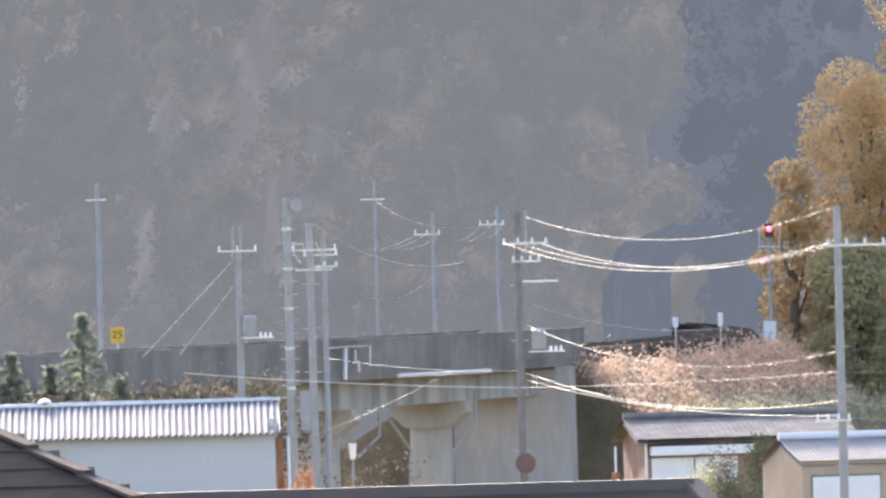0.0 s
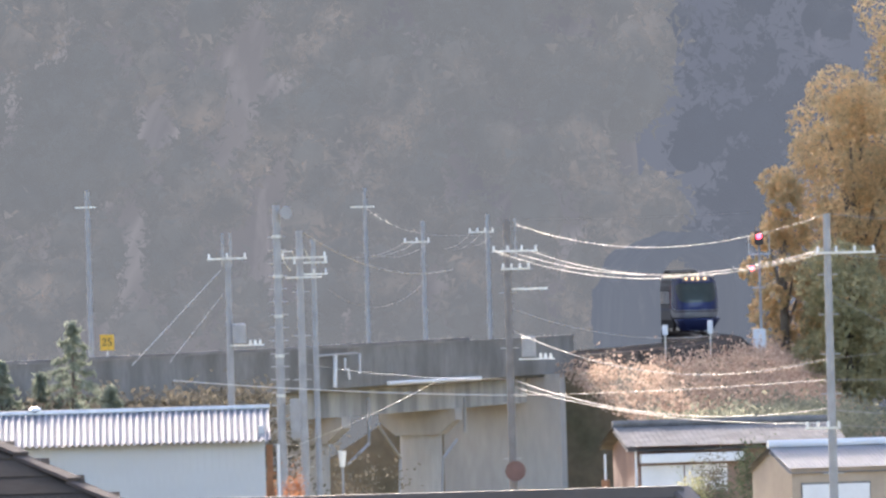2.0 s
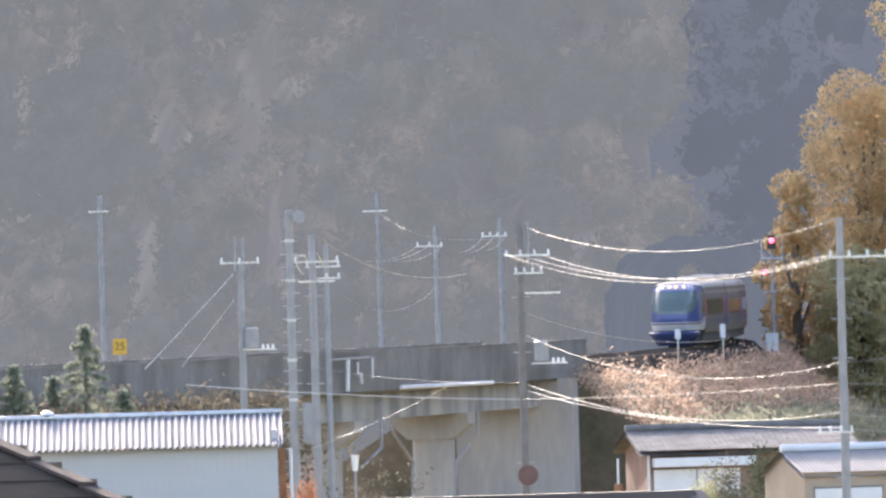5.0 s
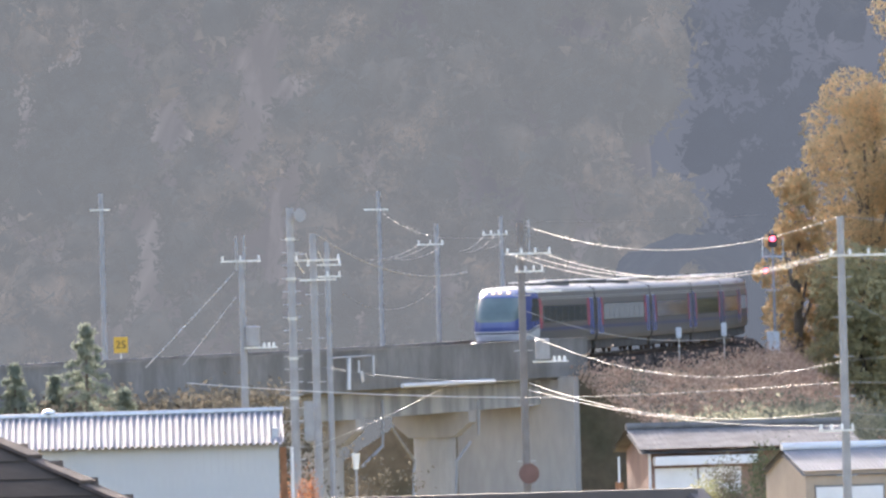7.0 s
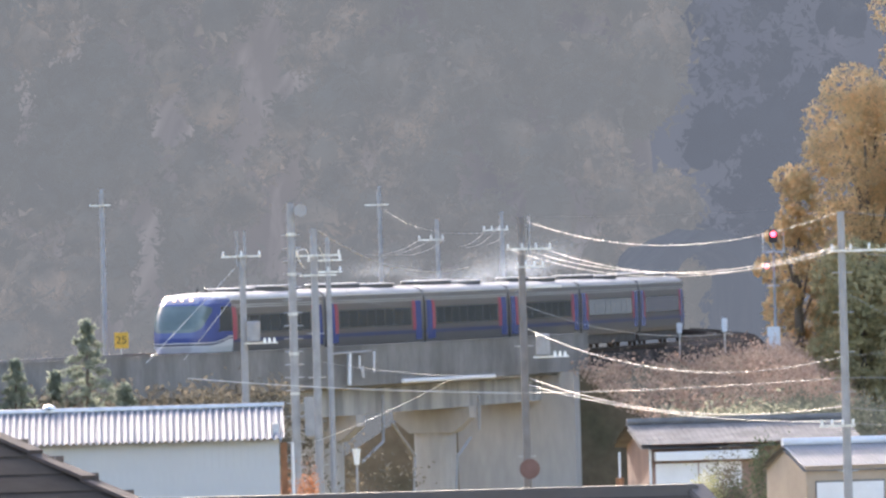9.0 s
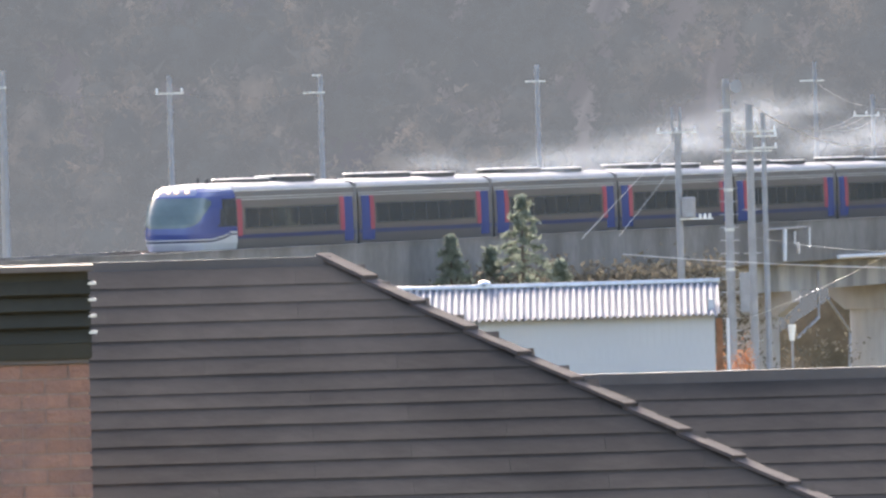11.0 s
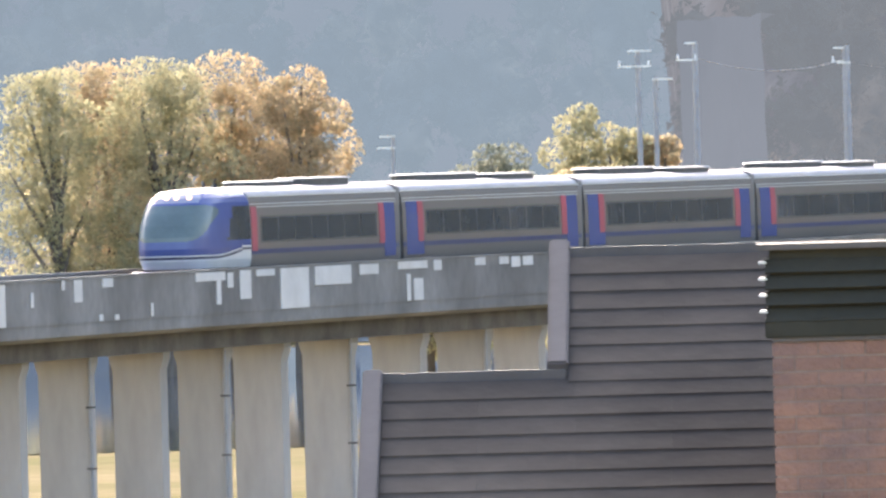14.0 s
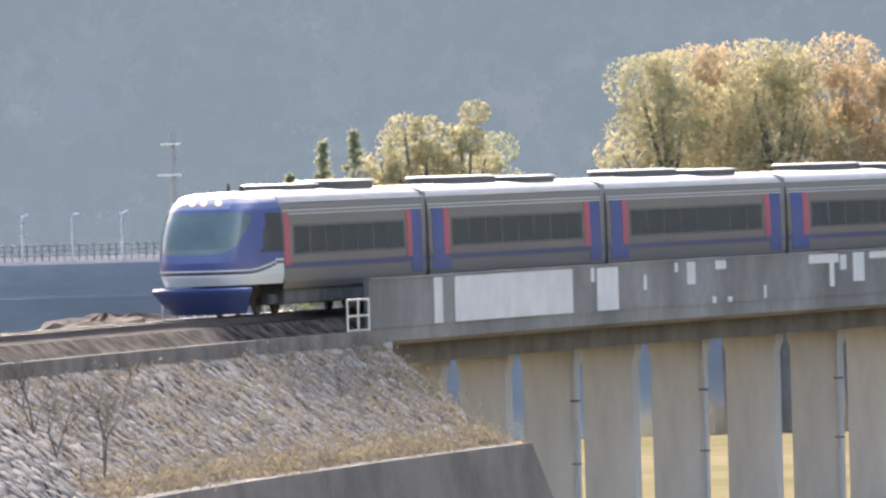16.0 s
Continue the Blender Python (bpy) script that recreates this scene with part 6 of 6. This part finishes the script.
# wood of autumn trees beyond the line
for b, e, far, wide, seed, material in ((-6.878, 0.385, 800, 3.4, 21, LEAF_YELLOW), (-6.645, 0.407, 810, 3.8, 22, LEAF_ORANGE), (-6.424, 0.428, 800, 3.6, 23, LEAF_YELLOW),
                                        (-6.145, 0.397, 805, 3.8, 24, LEAF_ORANGE), (-5.879, 0.350, 800, 3.0, 25, LEAF_ORANGE)):
    p = sight(b, e + 0.035, far)
    tree(grounded(b, far), p.z, wide * 1.45, material, seed, "round autumn tree in gold and green leaf", 26000, 0.14, 0.26, 34)
for b, e, far, wide, seed, material in ((-7.914, 0.160, 700, 1.5, 31, LEAF_YELLOW), (-7.716, 0.178, 700, 1.3, 32, LEAF_YELLOW), (-8.022, 0.047, 700, 1.5, 33, LEAF_YELLOW),
                                        (-8.10, -0.06, 714, 1.3, 47, LEAF_GREEN), (-7.86, 0.03, 706, 2.0, 45, LEAF_GREEN), (-7.60, 0.02, 706, 1.8, 46, LEAF_OLIVE),
                                        (-4.731, 0.143, 640, 1.5, 37, LEAF_YELLOW), (-4.546, 0.108, 640, 1.6, 38, LEAF_YELLOW), (-4.396, 0.075, 640, 1.0, 39, LEAF_ORANGE),
                                        (-5.049, 0.019, 600, 1.6, 40, LEAF_GREEN), (-5.217, -0.181, 560, 2.0, 41, LEAF_YELLOW), (-5.007, -0.152, 560, 1.7, 42, LEAF_YELLOW),
                                        (-4.797, -0.123, 600, 1.4, 43, LEAF_ORANGE), (-5.358, -0.247, 560, 1.6, 44, LEAF_YELLOW)):
    p = sight(b, e + 0.03, far)
    tree(grounded(b, far), p.z, wide * 1.7, material, seed, "small tree with yellow-green autumn leaves", 9000, 0.125, 0.28 if far > 650 else 0.5, 22)


def shrubs(name, label, material, seed, count, spots, size, tall=1.0):
    """Scrub on a bank: stems of leaves and dry heads."""
    rnd = random.Random(seed)
    pts = []
    for _ in range(count):
        c = spots(rnd)
        r = rnd.uniform(0.25, 0.7)
        for _ in range(14):
            pts.append(c + Vector((rnd.gauss(0, r * 0.6), rnd.gauss(0, r * 0.6), abs(rnd.gauss(0.2, r * 0.8)) * tall)))
    ob = leaves(pts, size, seed + 1, name, material, None)
    return tagged(ob, label, "shrubs", kind="stuff")


def far_bank(rnd):
    s = rnd.uniform(-20, VA)
    v = rnd.random()
    return line(s, 3.4 + 6.6 * v, -1.0 - 5.6 * v)


shrubs("dry_shrubs", "dry russet shrubs and seed heads on the bank", DRY_SHRUB, 51, 2600, far_bank, 0.105)


def below_viaduct(rnd):
    s = rnd.uniform(120, 225)
    n = rnd.choice((rnd.uniform(5, 11), rnd.uniform(-16, -6))) if s > 185 else rnd.uniform(-16, -6)
    top = 5.6 if n < 0 else 4.2
    return line(s, n, -8.0 + top * rnd.random() * (0.6 + 0.4 * math.sin(s * 0.35 + n)))


def beside_abutment(rnd):
    s = rnd.uniform(60, VA - 1)
    return line(s, rnd.uniform(7.5, 13), -8.0 + 4.4 * rnd.random())


shrubs("brushwood", "grey-green brushwood beside the abutment", LEAF_GREEN, 56, 2000, beside_abutment, 0.15)
def roadside(rnd):
    s = chain(rnd.uniform(-1.75, -0.72), 5.0)
    return line(s, rnd.uniform(3.6, 7.0), -8.0 + 7.0 * rnd.random() ** 0.6)


shrubs("roadside_brush", "brown brush growing up the viaduct side", LEAF_BROWN, 58, 900, roadside, 0.15)
shrubs("undergrowth", "dark brushwood and scrub below the viaduct", LEAF_BROWN, 55, 2200, below_viaduct, 0.10)


def near_bank(rnd):
    s = rnd.uniform(W_S, 480)
    return line(s, 8.4 + rnd.uniform(-0.9, 0.35), -4.0 + rnd.uniform(-0.05, 0.3))


shrubs("dry_grass", "dry straw grass along the top of the wall", DRY_GRASS, 53, 520, near_bank, 0.08, 0.6)


def on_slope(rnd):
    v = rnd.random()
    return line(V2 + 2 + 6.3 * v + rnd.random() ** 1.5 * 55, 3.5 + 5.1 * v, -1.05 - 2.95 * v)


shrubs("slope_grass", "dry grass tufts between the stones", DRY_GRASS, 57, 1150, on_slope, 0.05, 0.35)


def bare_bush(b, e, far, tall, seed):
    """A leafless shrub of forked twigs."""
    rnd = random.Random(seed)
    p = sight(b, e, far)
    ob = thing("bare_shrub", "leafless brown shrub on the stone bank", "shrub", Matrix.Translation(p), group="bare shrubs")
    bm = bmesh.new()

    def grow(a, d, length, r, depth):
        c = a + d * length
        tube(bm, a, c, r, r * 0.6, 5)
        if depth:
            for _ in range(3):
                grow(c, (d + Vector((rnd.gauss(0, 0.5), rnd.gauss(0, 0.5), rnd.gauss(0.1, 0.3)))).normalized(), length * rnd.uniform(0.55, 0.85), r * 0.6, depth - 1)

    for _ in range(3):
        grow(Vector((0, 0, -0.1)), Vector((rnd.gauss(0, 0.35), rnd.gauss(0, 0.35), 1)).normalized(), tall * 0.38, 0.03, 4)
    part("twig", bm, BARK, ob)
    return ob


s_b = chain((-9.235, -1.315)[0], 8.3)
p_b = line(s_b, 8.3)
bare_bush(-9.235, -1.315, math.hypot(p_b.x, p_b.y) - 0.2, 2.6, 3)
bare_bush(-9.520, -1.121, math.hypot(p_b.x, p_b.y) - 3.0, 1.9, 8)
bare_bush(-9.430, -1.216, math.hypot(p_b.x, p_b.y) - 3.5, 1.6, 9)


def guard(b, n, wide, tall, label, posts=3):
    """A little tubular guard rail beside the track."""
    ob = thing("guard_rail", label, "guard rail", frame_at(chain(b, n), n, -0.6), group="guard rails")
    for x in (wide * (i / (posts - 1) - 0.5) for i in range(posts)):
        bm = bmesh.new()
        tube(bm, (x, 0, -0.35), (x, 0, tall), 0.035, n=8)
        part("post", bm, STEEL, ob)
    for z in (tall, tall * 0.5, 0.05):
        bm = bmesh.new()
        tube(bm, (-wide / 2, 0, z), (wide / 2, 0, z), 0.035, n=8)
        part("bar", bm, STEEL, ob)


guard((-8.174, -0.647)[0], 2.9, 2.6, 0.95, "pale steel guard rail at the end of the parapet")
guard(-8.70, -3.0, 15.0, 0.95, "pale steel guard rail beside the track", 14)


s_box = chain(-7.875, -2.7)
p_box = line(s_box, -2.7)
o = thing("cable_cabinet", "pair of dark trackside cable cabinets at the parapet end", "cabinet", frame_at(s_box, -2.7, -0.6))
tall = sight(-7.875, -0.455, math.hypot(p_box.x, p_box.y)).z - RAIL + 0.6
for x in (-0.75, 0.0):
    bm = bmesh.new()
    box(bm, x, -0.12, -0.2, x + 0.5, 0.12, tall - (0.12 if x else 0.0), 0.02)
    part("door_panel", bm, UNDERFRAME, o)


def bush(b, e, far, wide, material, seed, label, count=2600, size=0.06):
    p = sight(b, e, far)
    rnd = random.Random(seed)
    ob = thing("garden_shrub", label, "shrub", Matrix.Translation((p.x, p.y, 0)), group="garden shrubs")
    bm = bmesh.new()
    pts = []
    for k in range(14):
        a = k * 2.4
        tip = Vector((wide * 0.6 * math.cos(a), wide * 0.6 * math.sin(a), p.z * rnd.uniform(0.6, 1.0)))
        tube(bm, (0, 0, -0.1), tip, 0.04, 0.01, 5)
        for _ in range(count // 14):
            pts.append(tip + Vector((rnd.gauss(0, wide * 0.28), rnd.gauss(0, wide * 0.28), rnd.gauss(-0.25, 0.4))))
    part("stem", bm, BARK, ob)
    leaves(pts, size, seed, "foliage", material, ob)


bush(1.30, -0.80, 500, 0.75, LEAF_DARK, 91, "dark green garden shrub with glinting leaves")
bush(1.13, -0.865, 498, 0.75, LEAF_BROWN, 92, "brownish garden shrub beside the house")
bush(1.034, -0.946, 497, 0.55, LEAF_OLIVE, 93, "yellow-green garden shrub beside the house")
bush(1.23, -0.985, 496, 1.1, LEAF_DARK, 94, "clipped green garden hedge")
bush(-0.602, -0.865, 520, 0.45, LEAF_RED, 95, "small shrub with orange-red leaves", 900)
bush(-0.687, -0.910, 522, 0.35, LEAF_RED, 96, "small shrub with orange-red leaves", 500)
# round mirror on the dark pole, small lantern
pt = sight(0.305, -0.868, 544.5)
o = thing("traffic_mirror", "round traffic mirror with a red-brown rim seen from behind", "mirror", Matrix.Translation(pt))
bm = bmesh.new()
tube(bm, (0.1, -0.3, 0), (0.1, -0.22, 0), 0.40, 0.36, 22)
part("mirror_back", bm, MIRROR_BACK, o)
bm = bmesh.new()
tube(bm, (0.1, -0.22, 0), (0.0, 0.3, 0), 0.03)
part("bracket", bm, STEEL, o)
pt = sight(-0.395, -0.801, 560)
o = thing("street_lantern", "small white street lantern on a post", "lamp", Matrix.Translation((pt.x, pt.y, 0)))
bm = bmesh.new()
tube(bm, (0, 0, -0.1), (0, 0, pt.z - 0.2), 0.05)
part("post", bm, POLE, o)
bm = bmesh.new()
tube(bm, (0, 0, pt.z - 0.3), (0, 0, pt.z + 0.35), 0.10, 0.17, 8)
part("shade", bm, PORCELAIN, o)


# ---------------------------------------------------------------- smoke, in rigid drifts that travel above the train
def smoke_mat():
    m = bpy.data.materials.new("pale diesel smoke")
    m.use_nodes = True
    n, l = m.node_tree.nodes, m.node_tree.links
    out = n["Material Output"]
    n.remove(n["Principled BSDF"])
    co = n.new("ShaderNodeTexCoord")
    sep = n.new("ShaderNodeSeparateXYZ")
    l.new(co.outputs["Generated"], sep.inputs[0])
    nz = n.new("ShaderNodeTexNoise")
    nz.inputs["Scale"].default_value, nz.inputs["Detail"].default_value = 0.35, 5
    mp = n.new("ShaderNodeMapping")
    mp.inputs["Scale"].default_value = (0.22, 1, 1)
    l.new(co.outputs["Object"], mp.inputs[0]), l.new(mp.outputs[0], nz.inputs["Vector"])

    def math_node(op, a, b):
        k = n.new("ShaderNodeMath")
        k.operation, k.use_clamp = op, True
        for i, v in enumerate((a, b)):
            if isinstance(v, (int, float)):
                k.inputs[i].default_value = v
            else:
                l.new(v, k.inputs[i])
        return k.outputs[0]

    def soft(sock, a, b):
        k = n.new("ShaderNodeMapRange")
        k.interpolation_type = "SMOOTHSTEP"
        k.inputs[1].default_value, k.inputs[2].default_value = a, b
        l.new(sock, k.inputs[0])
        return k.outputs[0]

    top = soft(math_node("ADD", sep.outputs["Z"], math_node("MULTIPLY", nz.outputs["Fac"], 0.6)), 1.1, 0.30)
    a = math_node("MULTIPLY", top, soft(sep.outputs["X"], 1.0, 0.5))
    a = math_node("MULTIPLY", a, soft(sep.outputs["X"], 0.0, 0.5))
    a = math_node("MULTIPLY", a, soft(sep.outputs["Z"], 0.0, 0.3))
    a = math_node("MULTIPLY", a, soft(nz.outputs["Fac"], 0.0, 0.6))
    a = math_node("MULTIPLY", a, 0.29)
    d, t, mx, tr = (n.new("ShaderNodeBsdfDiffuse"), n.new("ShaderNodeBsdfTranslucent"), n.new("ShaderNodeMixShader"), n.new("ShaderNodeBsdfTransparent"))
    d.inputs[0].default_value = t.inputs[0].default_value = (0.80, 0.85, 0.90, 1)
    l.new(d.outputs[0], mx.inputs[1]), l.new(t.outputs[0], mx.inputs[2])
    fin = n.new("ShaderNodeMixShader")
    l.new(a, fin.inputs[0]), l.new(tr.outputs[0], fin.inputs[1]), l.new(mx.outputs[0], fin.inputs[2]), l.new(fin.outputs[0], out.inputs[0])
    return m


SMOKE = smoke_mat()


def smoke_drift(seed, length=18.0, tall=2.3):
    bm = bmesh.new()
    rows = []
    for i in range(25):
        x = length * (i / 24 - 0.5)
        rows.append([(x, 0.45 * noise.noise((x * 0.25, j * 0.3, seed)), tall * j / 8) for j in range(9)])
    loft(bm, rows)
    o = part("smoke_drift", bm, SMOKE, smooth=True)
    o.visible_shadow = False
    return tagged(o, "pale translucent diesel smoke hanging over the train roofs", "smoke", group="smoke")


# each drift rides inside a coach, leaves its roof at a moment, is left behind and rises slowly
SMOKES = []
for i in range(36):
    SMOKES.append((smoke_drift(i * 1.7, 18.0 + 5 * (i % 3), 1.5 + 0.5 * (i % 4)), 8.0 + 3.7 * (i / 35), (1, 2, 2, 3)[i % 4], (i % 5) * 0.5, (-0.8, 0.3, 0.9, -0.2)[i % 4]))


# ---------------------------------------------------------------- what moves
def motions():
    steps = [0.25 * i for i in range(65)]
    for k, ob in enumerate(CARS):
        walk(ob, [(t, car_pose(t, k)) for t in steps])
    for ob, out, k, lift, n in SMOKES:
        rows = []
        for t in steps:
            if t <= out:
                rows.append((t, car_pose(t, k, n, 0.9)))
            else:
                d = t - out
                run = 0.9 * (1 - math.exp(-d / 0.9))            # seconds of travel before it hangs still
                m = car_pose(out + run * 0.55, k, n, 0.0)
                up = 3.1 + lift * min(1, d / 1.6) + 0.3 * d - 2.2 * math.exp(-d / 0.12)
                rows.append((t, Matrix.Translation((0, 0, up)) @ m))
        walk(ob, rows)


motions()
